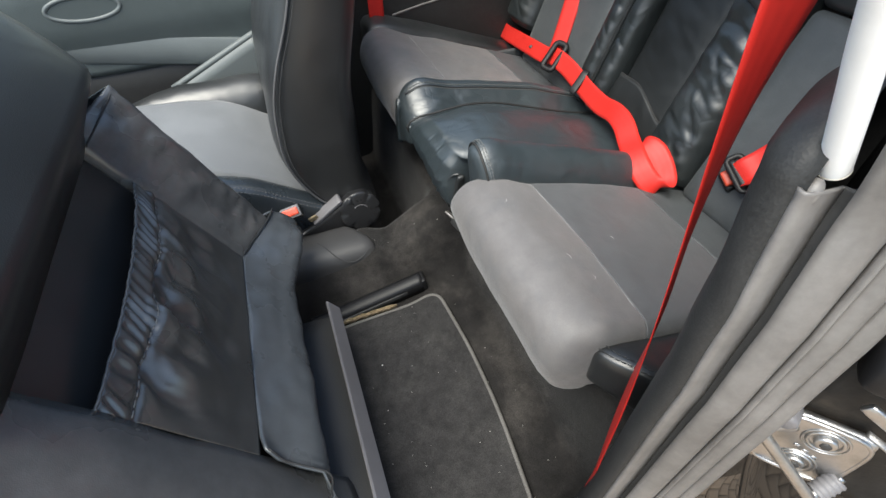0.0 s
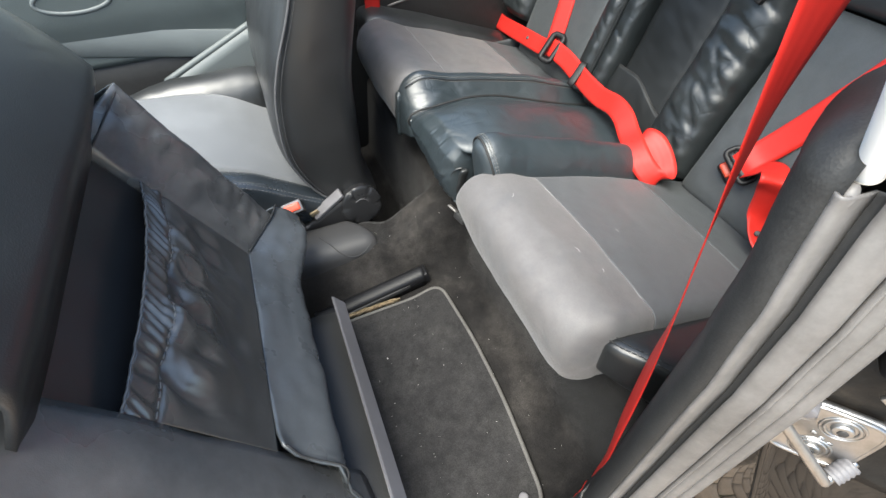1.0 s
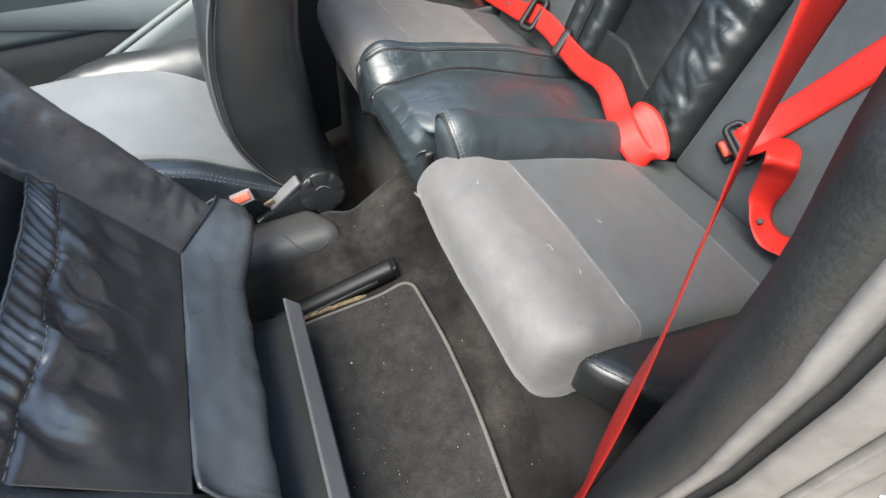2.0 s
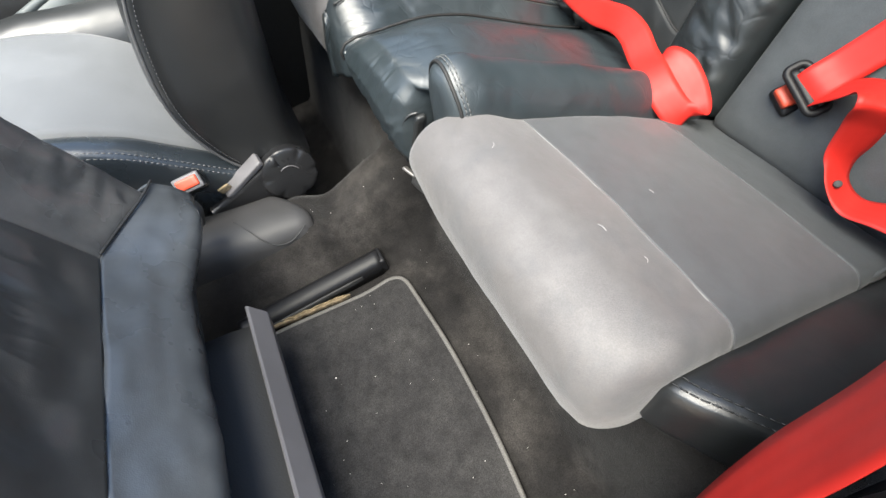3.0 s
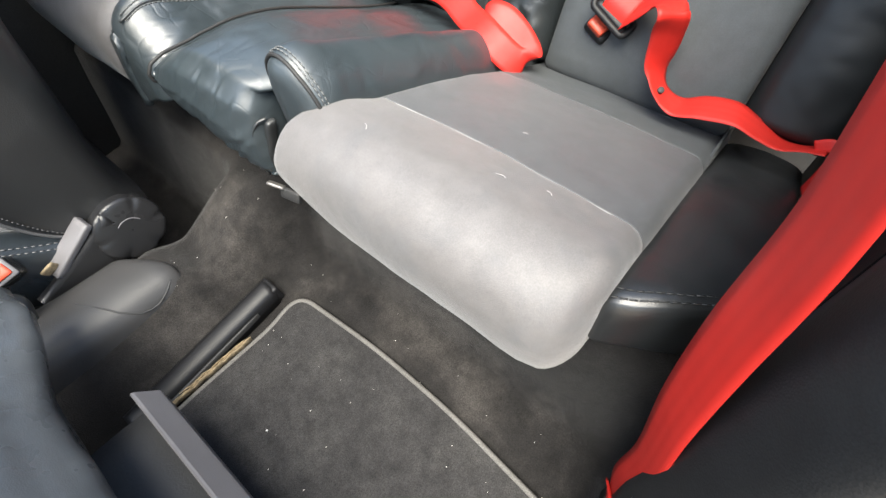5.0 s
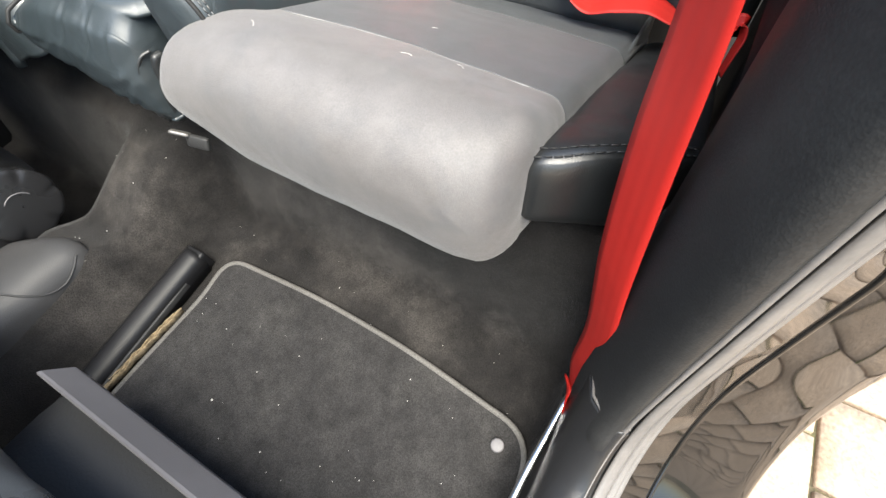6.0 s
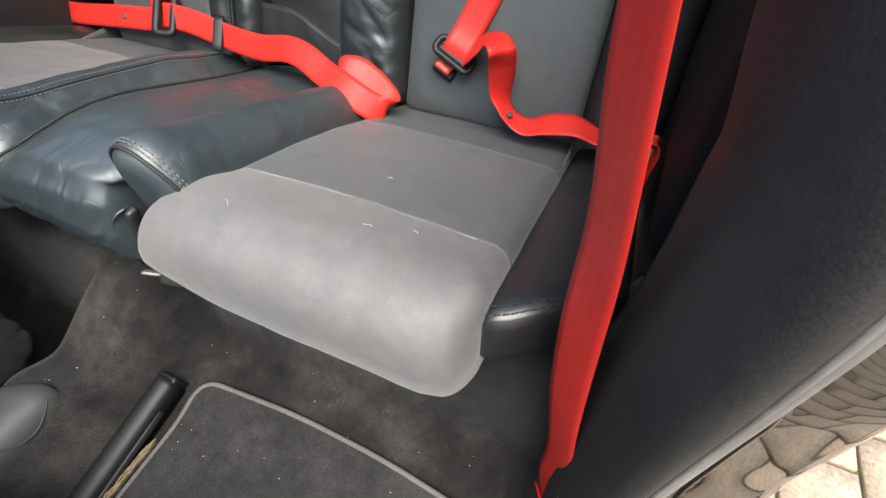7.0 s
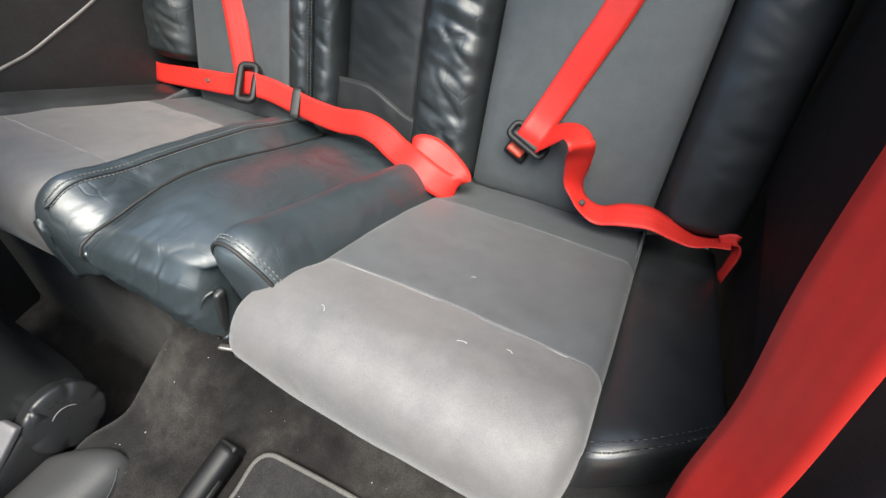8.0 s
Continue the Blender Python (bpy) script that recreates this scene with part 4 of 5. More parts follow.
def mat_sheet():
    bm = bmesh.new()
    c = Vector((-0.12, 0.47))
    rings = []
    for f in (1.0, 0.985, 0.9, 0.75, 0.6, 0.45, 0.3, 0.15):
        rings.append([bm.verts.new(on_floor(*(c + (q - c) * f), 0.008)) for q in OUTLINE])
    base = [bm.verts.new(on_floor(q.x, q.y, 0.0)) for q in OUTLINE]
    n = len(OUTLINE)
    for a, b in zip([base] + rings, rings):
        for k in range(n):
            bm.faces.new((a[k], a[(k + 1) % n], b[(k + 1) % n], b[k]))
    mid = bm.verts.new(on_floor(c.x, c.y, 0.008))
    for k in range(n):
        bm.faces.new((rings[-1][k], rings[-1][(k + 1) % n], mid))
    return bm


part("sheet", mat_sheet(), MAT_PILE, floor_mat, "black looped pile", False)
part("binding", tube([on_floor(q.x, q.y, 0.006) for q in OUTLINE], 0.0042, 8, True), BINDING, floor_mat, "grey stitched binding tape")
part("fastener", disc(on_floor(0.097, 0.237, 0.011), (-0.2, 0, 1), 0.0085, 0.005), PLASTIC_GREY, floor_mat, "round grey fastener")

# ---- rail cover and papers on the tunnel side ----
rail_cover = thing("rail_cover", (0.0, 0.785, 0.01), "black moulded seat rail cover against the tunnel", "rail cover")
rows = []
for i, x in enumerate(np.linspace(-0.17, 0.119, 30)):
    tip = smooth01(x, 0.120, 0.112)
    g = 0.2 * (x + 0.041) - 0.006
    h = 0.038 * tip + 0.004
    w = 0.5 + 0.5 * tip
    yb = 0.776 + 0.010 * (-x + 0.1)
    rows.append([(x, yb + w * dy, g + h * dz) for dy, dz in ((-0.018, 0.0), (-0.018, 0.55), (-0.0172, 0.70), (-0.0155, 0.81), (-0.0125, 0.90), (-0.008, 0.965), (-0.002, 1.01), (0.005, 1.03), (0.011, 1.01), (0.016, 0.94), (0.019, 0.82), (0.021, 0.6), (0.023, 0.0))])
part("cover", skin(rows, 0.002), SATIN_BLACK, rail_cover)
part("end_cap", rbox((0.114, 0.7775, 0.0445), (0.012, 0.036, 0.036), 0.004, 6, None, Euler((0, radians(-11), 0)).to_matrix()), SATIN_BLACK, rail_cover, "rounded end of the cover")
part("side_slot", rbox((-0.03, 0.7585, 0.018), (0.20, 0.004, 0.012), 0.0015, 4, None, Euler((0, radians(-11), 0)).to_matrix()), RUBBER_DARK, rail_cover, "dark slot along the side")
papers = thing("folded_paper", (-0.04, 0.758, 0.01), "frayed straw-coloured folded paper tucked beside the mat", "paper")
for k in range(3):
    rows = []
    for i in range(24):
        f = i / 23
        x = -0.112 + 0.138 * f - 0.006 * (k % 2) + 0.004 * k * f
        y = 0.7600 - 0.0180 * f - 0.0030 * k + 0.0016 * noise.noise((x * 60, k * 3.1, 0))
        z0 = 0.2 * (x + 0.041) + 0.010
        hh = 0.011 + 0.005 * noise.noise((x * 90, k * 7.7, 2))
        rows.append([(x, y, z0), (x, y + 0.001, z0 + hh * 0.5), (x, y - 0.001, z0 + hh)])
    part("sheet", skin(rows, 0.001), PAPER, papers)

console_end = thing("console_end", (-0.05, 0.85, 0.06), "black leather-wrapped end of the centre console", "console")


CONSOLE_SEC = spline([(0.826, 0.020), (0.828, 0.070), (0.831, 0.112), (0.838, 0.132), (0.853, 0.145), (0.880, 0.151), (0.915, 0.149), (0.940, 0.140), (0.953, 0.115), (0.956, 0.050)], 41)


def console_point(x, k, out=0.0):
    """A point of the console's end: x fore and aft, k along its section (0 near foot to 40 far foot)."""
    tail, r = 0.022, 0.030
    g = 1.0 if x < tail - r else math.sqrt(max(0.0, 1 - ((x - tail + r) / r) ** 2))
    a, b = CONSOLE_SEC[max(k - 1, 0)], CONSOLE_SEC[min(k + 1, 40)]
    d = (b - a) / np.linalg.norm(b - a)
    y, z = CONSOLE_SEC[k] + np.array((-d[1], d[0])) * out
    y = 0.850 + (y - 0.850) * (0.30 + 0.70 * g)
    return (x - 0.030 * smooth01(y, 0.86, 0.95), y + 0.012 * smooth01(x, -0.05, -0.28), 0.02 + (z - 0.02) * (0.86 + 0.14 * g) + 0.0012 * noise.noise((x * 20, y * 20, z * 20)))


part("body", skin([[console_point(x, k) for k in range(41)] for x in list(np.linspace(-0.285, -0.008, 28)) + [0.022 - 0.030 * (1 - math.sin(q / 10 * math.pi / 2)) for q in range(1, 11)]], 0.004), CONSOLE_VINYL, console_end)
part("seam", tube(spline([console_point(x, k, 0.0005) for x, k in ((-0.095, 24), (-0.083, 19), (-0.070, 15), (-0.052, 11), (-0.030, 10), (-0.010, 12), (0.006, 15))], 40), 0.0013, 6), RUBBER_DARK, console_end, "moulded joint line")

# ---- near front seat, tipped forward ----
front_seat = thing("front_seat", (-0.25, 0.53, 0.05), "black leather front seat tipped forward with a gathered map pocket", "car seat")
US, NS = Vector((-0.407, 0, 0.914)), Vector((0.914, 0, 0.407))
OS = Vector((-0.235, 0, 0.313))


def on_back(y, s, h):
    q = OS + US * s + NS * h
    return (q.x, y, q.z)


def back_sheet(name, ys, ss, fh, mat, label, ny=24, ns=24, thick=0.004, fy=None):
    rows = []
    for i in range(ns + 1):
        s = ss[0] + (ss[1] - ss[0]) * i / ns
        row = []
        for j in range(ny + 1):
            y = ys[0] + (ys[1] - ys[0]) * j / ny
            row.append(on_back(fy(y, s) if fy else y, s, fh(y, s)))
        rows.append(row)
    return part(name, skin(rows, -thick), mat, front_seat, label)


# recessed board behind the pocket
back_sheet("back_board", (0.345, 0.745), (-0.02, 0.62), lambda y, s: -0.012 + 0.03 * smooth01(s, 0.3, 0.5), BACK_LEATHER, "smooth black back board")


def pocket_h(y, s):
    v = (y - 0.545) / 0.19
    sag = 0.020 * smooth01(s, 0.0, 0.2) * (1 - v * v)
    u = y - 0.16 * s - 0.5 * max(0.0, s - 0.15)
    rim = smooth01(s, 0.172, 0.196)
    gather = rim * (1 - 0.75 * smooth01(s, 0.207, 0.218)) * 0.0040 * math.sin(u * 380 + 9 * noise.noise((u * 14, s * 9, 0))) * (0.65 + 0.7 * noise.noise((u * 30, 1.0, 0)))
    loose = smooth01(s, 0.02, 0.15) * (1 - 0.8 * rim)
    folds = loose * (0.014 * noise.noise((u * 34, s * 15, 1.0)) + 0.0022 * (1 - abs(noise.noise((u * 42 + 4, s * 13, 4.0)))) ** 4) + 0.016 * noise.noise((u * 13, s * 14, 7.0)) * (1 - rim)
    groove = 0.0035 * math.exp(-((s - 0.181) / 0.004) ** 2)
    return max(-0.008, 0.004 + sag + gather - groove + folds * (1 - abs(v) ** 4) * smooth01(s, 0.0, 0.05))


back_sheet("map_pocket", (0.356, 0.732), (0.0, 0.218), pocket_h, POCKET_LIT, "gathered leather map pocket", 260, 70, 0.003)
hem = [on_back(y, 0.219, pocket_h(y, 0.218) + 0.0005) for y in np.linspace(0.356, 0.728, 200)]
part("hem", tube(hem, 0.0015, 8), SHELL_LIT, front_seat, "ruched elastic hem")
part("stitching", stitches([on_back(y, 0.181, pocket_h(y, 0.181) + 0.0010) for y in np.linspace(0.36, 0.725, 200)], 0.004, 0.002, 0.0006), PALE_THREAD, front_seat, "row of grey stitches")


# lower bolster: a rolled leather panel that widens towards the far side
BOL_S = [0.0, 0.03, 0.06, 0.078, 0.088, 0.098, 0.12, 0.15, 0.19, 0.215]
BOL_H = [0.003, 0.018, 0.032, 0.0385, 0.0395, 0.0365, 0.020, -0.006, -0.044, -0.070]


def bol_point(y, f):
    s_top = -0.14 * max(0.0, 0.358 - y) / 0.052 - 0.038 * max(0.0, y - 0.735) / 0.13
    s_bot = -0.213 + 0.085 * smooth01(y, 0.70, 0.865)
    s = s_top + (min(s_bot, s_top - 0.002) - s_top) * f
    h = float(np.interp(-s, BOL_S, BOL_H))
    wide = smooth01(y, 0.67, 0.78)
    h = h * (1 + 0.55 * wide * (1 - smooth01(y, 0.80, 0.87))) + 0.034 * max(0.0, y - 0.735) / 0.13
    edge = smooth01(s_top - s, -0.002, 0.04)
    near = smooth01(y, 0.40, 0.345)
    h = h + near * (1 - edge) * max(0.0, 0.017 - h)
    h -= 0.004 * math.exp(-((s + 0.125 + 0.01 * math.sin(y * 17)) / 0.010) ** 2)
    h += 0.005 * noise.noise((y * 11, s * 18, 4)) + 0.0022 * noise.noise((y * 34, s * 44, 7))
    return s, h


rows = []
for j in range(57):
    y = 0.288 + (0.865 - 0.288) * j / 56
    rows.append([on_back(y, *bol_point(y, k / 40)) for k in range(41)])
for dy, dh in ((0.004, 0.006), (0.006, 0.016), (0.005, 0.05), (0.0, 0.10)):
    rows.append([on_back(0.865 + dy, bol_point(0.865, k / 40)[0], bol_point(0.865, k / 40)[1] - dh) for k in range(41)])
part("lower_bolster", skin(rows, -0.004), BOLSTER_SHEEN, front_seat, "black leather lower bolster, sky sheen in its colour")
part("stitching", stitches([on_back(y, bol_point(y, 0.93)[0], bol_point(y, 0.93)[1] + 0.0006) for y in np.linspace(0.72, 0.862, 40)], 0.004, 0.002, 0.0005), THREAD, front_seat, "row of grey stitches")
# far side wing: rises from the pocket to the outer edge, then wraps forward
rows = []
for i in range(61):
    s = -0.045 + 0.362 * i / 60
    row = []
    for dy, h in ((0.0, -0.022), (0.0, 0.003), (0.008, 0.010), (0.016, 0.021), (0.028, 0.036), (0.036, 0.045), (0.045, 0.054), (0.053, 0.062), (0.060, 0.0665), (0.066, 0.068), (0.072, 0.058), (0.075, 0.03), (0.075, -0.03), (0.07, -0.10)):
        low = smooth01(s, 0.30, -0.04)
        mid = math.sin(math.pi * min(1.0, dy / 0.07))
        soft = mid * (0.012 * noise.noise((s * 16 + dy * 60, dy * 18, 2)) - 0.009 * (1 - abs(noise.noise((s * 20 - dy * 90, dy * 30, 8)))) ** 5)
        row.append(on_back(0.733 + dy * (1 + 0.72 * low), s, h * (1 - 0.35 * low) + soft))
    rows.append(row)
part("far_wing", skin(rows, -0.004), SHELL_LIT, front_seat, "black leather side wing")
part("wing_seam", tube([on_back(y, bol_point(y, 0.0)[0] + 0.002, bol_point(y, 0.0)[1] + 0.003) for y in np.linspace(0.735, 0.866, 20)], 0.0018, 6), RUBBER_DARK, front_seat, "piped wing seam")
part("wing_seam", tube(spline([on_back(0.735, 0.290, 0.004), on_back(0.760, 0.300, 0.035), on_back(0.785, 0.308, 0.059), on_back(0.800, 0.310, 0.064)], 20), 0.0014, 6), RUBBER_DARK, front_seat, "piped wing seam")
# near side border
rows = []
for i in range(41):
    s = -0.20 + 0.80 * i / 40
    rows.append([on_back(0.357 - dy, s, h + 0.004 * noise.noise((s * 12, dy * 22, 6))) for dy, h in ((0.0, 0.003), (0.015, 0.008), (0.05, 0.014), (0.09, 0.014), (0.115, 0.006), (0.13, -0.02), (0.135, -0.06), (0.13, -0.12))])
part("near_border", skin(rows, 0.004), SHELL_LIT, front_seat, "black leather side border")
for dy in (0.100, 0.107):
    part("stitching", stitches([on_back(0.357 - dy, s, 0.0135 - (dy - 0.1) * 0.5) for s in np.linspace(-0.19, 0.59, 80)], 0.005, 0.003, 0.0009), THREAD, front_seat, "row of grey stitches")
part("seam", tube([on_back(y, bol_point(y, 0.0)[0], bol_point(y, 0.0)[1] + 0.002) for y in np.linspace(0.358, 0.292, 24)], 0.0016, 6), RUBBER_DARK, front_seat, "piped seam")
# upper shell
rows = []
for i in range(33):
    s = 0.292 + 0.328 * i / 32
    edge = 0.815 - 0.10 * smooth01(s, 0.33, 0.62)
    row = []
    for j in range(37):
        g = j / 32
        y = 0.30 + (edge - 0.30) * min(g, 1.0)
        v = abs((y - 0.55) / (edge - 0.55))
        h = 0.010 + 0.062 * smooth01(s, 0.285, 0.345) - 0.012 * v ** 6 - 0.030 * max(0, j - 32) + 0.0018 * noise.noise((y * 9, s * 9, 2))
        lift = 0.012 * smooth01(y, 0.70, 0.80) * smooth01(s, 0.34, 0.30)
        row.append(on_back(y + 0.002 * max(0, j - 32), s + lift, h))
    rows.append(row)
part("upper_shell", skin(rows, -0.006), BACK_LEATHER, front_seat, "smooth black upper back")
# stitched fold of leather at the far foot of the backrest
fold_line = spline([(-0.160, 0.868, 0.215), (-0.146, 0.862, 0.238), (-0.136, 0.846, 0.242), (-0.136, 0.826, 0.228)], 40)
part("fold", tube(fold_line, [0.006 + 0.006 * math.sin(math.pi * k / 39) for k in range(40)], 12), LEATHER, front_seat, "black leather fold with double stitching")
for dz in (0.0118, 0.0105):
    part("stitching", stitches([(p[0] + (0.003 if dz < 0.011 else -0.003), p[1], p[2] + dz * (0.5 + 0.5 * math.sin(math.pi * k / 39))) for k, p in enumerate(fold_line)], 0.004, 0.002, 0.0005), THREAD, front_seat, "row of grey stitches")
# front half of the backrest, hidden cushion and base
part("backrest_core", rbox(OS + US * 0.20 - NS * 0.085 + Vector((0, 0.55, 0)), (0.42, 0.13, 0.78), 0.05, 8, None, Matrix((Vector((0, 1, 0)), -NS, US)).transposed()), LEATHER, front_seat, "black leather backrest body")
part("seat_cushion", rbox((-0.55, 0.53, 0.20), (0.50, 0.50, 0.14), 0.05, 8), LEATHER, front_seat)
# grey plate below the backrest
rows = []
for y in np.linspace(0.22, 0.688, 12):
    rows.append([(-0.1165, y, 0.1765), (-0.114, y, 0.1748), (-0.098, y, 0.148), (-0.0966, y, 0.1455), (-0.098, y, 0.118)])
part("lower_plate", skin(rows, 0.003), PLASTIC_GREY, front_seat, "grey plastic strip below the backrest", False)
part("base", rbox((-0.33, 0.48, 0.07), (0.44, 0.44, 0.12), 0.02, 6), RUBBER_DARK, front_seat, "dark seat base")

# ---- far front seat ----
far_seat = thing("front_seat", (-0.25, 1.22, 0.05), "upright black leather front seat with pale grey cushion", "car seat")
side = spline([(0.075, 0.16), (0.058, 0.22), (0.062, 0.35), (0.070, 0.474), (0.103, 0.632), (0.15, 0.85), (0.15, 0.95)], 40)
frontp = spline([(-0.02, 0.16), (-0.085, 0.215), (-0.128, 0.32), (-0.122, 0.44), (-0.095, 0.53), (-0.040, 0.65), (0.02, 0.85), (0.03, 0.95)], 40)
rows = []
for a, b in zip(side, frontp):
    m = (a + b) / 2
    ring = []
    for k in range(33):
        an = 2 * math.pi * k / 32
        c, s = math.cos(an), math.sin(an)
        ex = math.copysign(abs(c) ** 0.45, c)
        ey = math.copysign(abs(s) ** 0.32, s)
        hx = (a[0] - b[0]) / 2
        bulge = 0.012 * abs(ey) ** 3 * (c < 0)
        ring.append((m[0] + hx * ex - bulge, 1.235 + 0.262 * ey, m[1]))
    rows.append(ring)
part("backrest", skin(rows), BACK_LEATHER, far_seat, "black leather backrest")
seam = [(p[0] + 0.012, 0.975, p[1]) for p in frontp]
part("piping", tube(seam, 0.0026, 6), THREAD, far_seat, "grey piped backrest seam")
part("stitching", stitches([(p[0] + 0.022, 0.9735, p[1]) for p in frontp], 0.004, 0.002), THREAD, far_seat, "row of grey stitches")


CUSHION_TOP = spline([(-0.05, 0.178), (-0.087, 0.200), (-0.15, 0.243), (-0.217, 0.285), (-0.30, 0.312), (-0.42, 0.325), (-0.62, 0.33)], 40)
part("cushion_insert", skin([[(p[0], y, p[1] + 0.002 - 0.05 * (abs(y - 1.2175) > 0.184) + 0.010 * (1 - ((y - 1.2175) / 0.19) ** 2) + 0.003 * noise.noise((p[0] * 12, y * 12, 3))) for y in [1.030] + list(np.linspace(1.034, 1.400, 20)) + [1.404]] for p in CUSHION_TOP], -0.01), FABRIC_PALE, far_seat, "pale grey fabric cushion")
part("side_bolster", skin([[(p[0] - 0.3 * dz, y, max(0.02, p[1] + dz + 0.002 * noise.noise((p[0] * 16, y * 16, dz * 9)))) for y, dz in ((0.974, -0.16), (0.970, -0.06), (0.969, -0.012), (0.971, -0.004), (0.976, 0.003), (0.985, 0.009), (0.997, 0.011), (1.012, 0.009), (1.026, 0.002), (1.034, -0.012), (1.038, -0.05))] for p in CUSHION_TOP], -0.004), FAR_SIDE, far_seat, "black leather side bolster")
part("side_bolster", rbox((-0.36, 1.455, 0.235), (0.52, 0.14, 0.17), 0.06, 12, lambda a, b, c, p: (p[0], p[1], p[2] + (0.015 * (1 - b * b) - 0.05 * smooth01(a, 0.0, -1.0) + 0.006 * noise.noise((p[0] * 14, p[1] * 14, 3))) * (c > 0))), LEATHER, far_seat, "shiny leather side bolster")
part("seam", tube([(-0.30, 1.04 + 0.355 * k / 20, 0.3075 + 0.010 * (1 - (k / 10 - 1) ** 2) + 0.003 * noise.noise((-3.6, (1.04 + 0.355 * k / 20) * 12, 3))) for k in range(21)], 0.0016, 6), RUBBER_DARK, far_seat, "cushion seam")
for dy, dz in ((0.9705, -0.0045), (0.9765, 0.0045)):
    part("stitching", stitches([(p[0] - 0.3 * dz, dy - 0.0004, p[1] + dz + 0.0006) for p in CUSHION_TOP], 0.005, 0.003), PALE_THREAD, far_seat, "row of pale stitches")
rows = []
for i in range(25):
    f = i / 24
    cx, cz, hw = -0.128 + 0.144 * f, 0.112 + 0.055 * f, 0.030 + 0.022 * f ** 1.5
    row = []
    for k in range(21):
        v = k / 10 - 1
        edge = max(0.0, abs(v) - 0.80) / 0.20
        row.append((cx - 0.36 * v * hw, 0.946 + 0.012 * edge ** 2 + 0.003 * (1 - f), cz + 0.93 * v * hw))
    rows.append(row)
part("recliner_cover", skin(rows, 0.020), PLASTIC, far_seat, "black plastic recliner cover")
cap_axis = Vector((0.06, -1, 0.18)).normalized()
cap_s = Vector((1, 0.06, 0)).normalized()
cap_t = cap_axis.cross(cap_s)
CAP = Vector((0.016, 0.955, 0.167))


def cap_point(rr, an, hh):
    notch = smooth01(rr, 0.030, 0.047) * (0.5 + 0.5 * math.cos(6 * an + 0.6)) ** 7
    return tuple(CAP + cap_axis * (hh - 0.0024 * notch * (hh > 0)) + (cap_s * math.cos(an) + cap_t * math.sin(an)) * (rr * (1 - 0.032 * notch)))


rows = [[cap_point(rr, k * math.pi / 48, hh) for k in range(97)] for rr, hh in ((0.052, -0.012), (0.052, 0.004), (0.052, 0.0065), (0.0512, 0.0085), (0.0498, 0.0098), (0.048, 0.0108), (0.044, 0.0116), (0.038, 0.0122), (0.030, 0.0128), (0.020, 0.0134), (0.010, 0.0137), (0.001, 0.0138))]
part("recliner_cap", skin(rows), PLASTIC, far_seat, "scalloped black recliner knob")
part("cap_mark", tube([cap_point(0.020, a, 0.0136) for a in np.linspace(0.4, 2.3, 16)], 0.0009, 6), PLASTIC_GREY, far_seat, "worn curved mark on the knob")
part("bracket", rbox((-0.062, 0.962, 0.186), (0.092, 0.028, 0.012), 0.003, 6, None, Euler((0.25, radians(-34), 0)).to_matrix()), PLASTIC_GREY, far_seat, "bare metal recliner bracket")
part("hinge_tab", rbox((-0.098, 0.956, 0.176), (0.022, 0.005, 0.016), 0.002, 4, None, Euler((0.3, radians(-20), 0)).to_matrix()), PAPER, far_seat, "worn yellowed metal tab")
part("base", rbox((-0.33, 1.23, 0.07), (0.50, 0.46, 0.16), 0.03, 6), RUBBER_DARK, far_seat, "dark seat base")

# buckle of the front belt on the tunnel
front_buckle = thing("belt_buckle", (-0.15, 0.93, 0.16), "black front belt buckle with a red button", "belt buckle")
bu, bn = Vector((0.985, 0.0, 0.17)), Vector((0.05, -0.72, 0.69))
bn = (bn - bu * bn.dot(bu)).normalized()
bt = Matrix((bu, bn.cross(bu), bn)).transposed()
bc = Vector((-0.142, 0.932, 0.229))
part("body", rbox(bc - bn * 0.020, (0.046, 0.032, 0.040), 0.007, 8, None, bt), PLASTIC, front_buckle)
part("bezel", rbox(bc - bn * 0.001, (0.045, 0.028, 0.006), 0.0028, 6, None, bt), PLASTIC_GREY, front_buckle, "pale rim round the button")
part("button", rbox(bc + bn * 0.002, (0.036, 0.018, 0.006), 0.0025, 6, None, bt), WEBBING_BUTTON, front_buckle, "red release button")
part("stalk", tube(spline([bc - bn * 0.03, (-0.165, 0.925, 0.180), (-0.165, 0.905, 0.12)], 12), 0.010, 10, False, 0.4), RUBBER_DARK, front_buckle, "dark strap stalk")

part("stalk_end", rbox((-0.160, 0.921, 0.196), (0.024, 0.012, 0.014), 0.003, 4), PLASTIC_GREY, front_buckle, "pale end of the stalk")

# ---- far door ----
far_door = thing("door_far", (-0.5, 1.60, 0.1), "closed far door lined in green-grey vinyl", "car door", kind="structure")
upper = [[(x, 1.585 - 0.018 * smooth01(z, 0.40, 0.50) + 0.02 * smooth01(z, 0.56, 0.66), z) for x in np.linspace(-1.3, 0.02, 30)] for z in np.linspace(0.36, 0.66, 20)]
part("upper_lining", skin(upper, 0.02), DOOR_TRIM, far_door, "green-grey vinyl upper lining")


def band(z0, z1, y, mat, name, label, xa=-1.3, xb=0.0):
    rows = []
    for x in np.linspace(xa, xb, 30):
        lift = -0.19 * (x + 0.35)
        rows.append([(x, y + 0.006, z0 + lift), (x, y, z0 + 0.006 + lift), (x, y - 0.002, (z0 + z1) / 2 + lift), (x, y, z1 - 0.006 + lift), (x, y + 0.006, z1 + lift)])
    part(name, skin(rows, 0.006), mat, far_door, label)


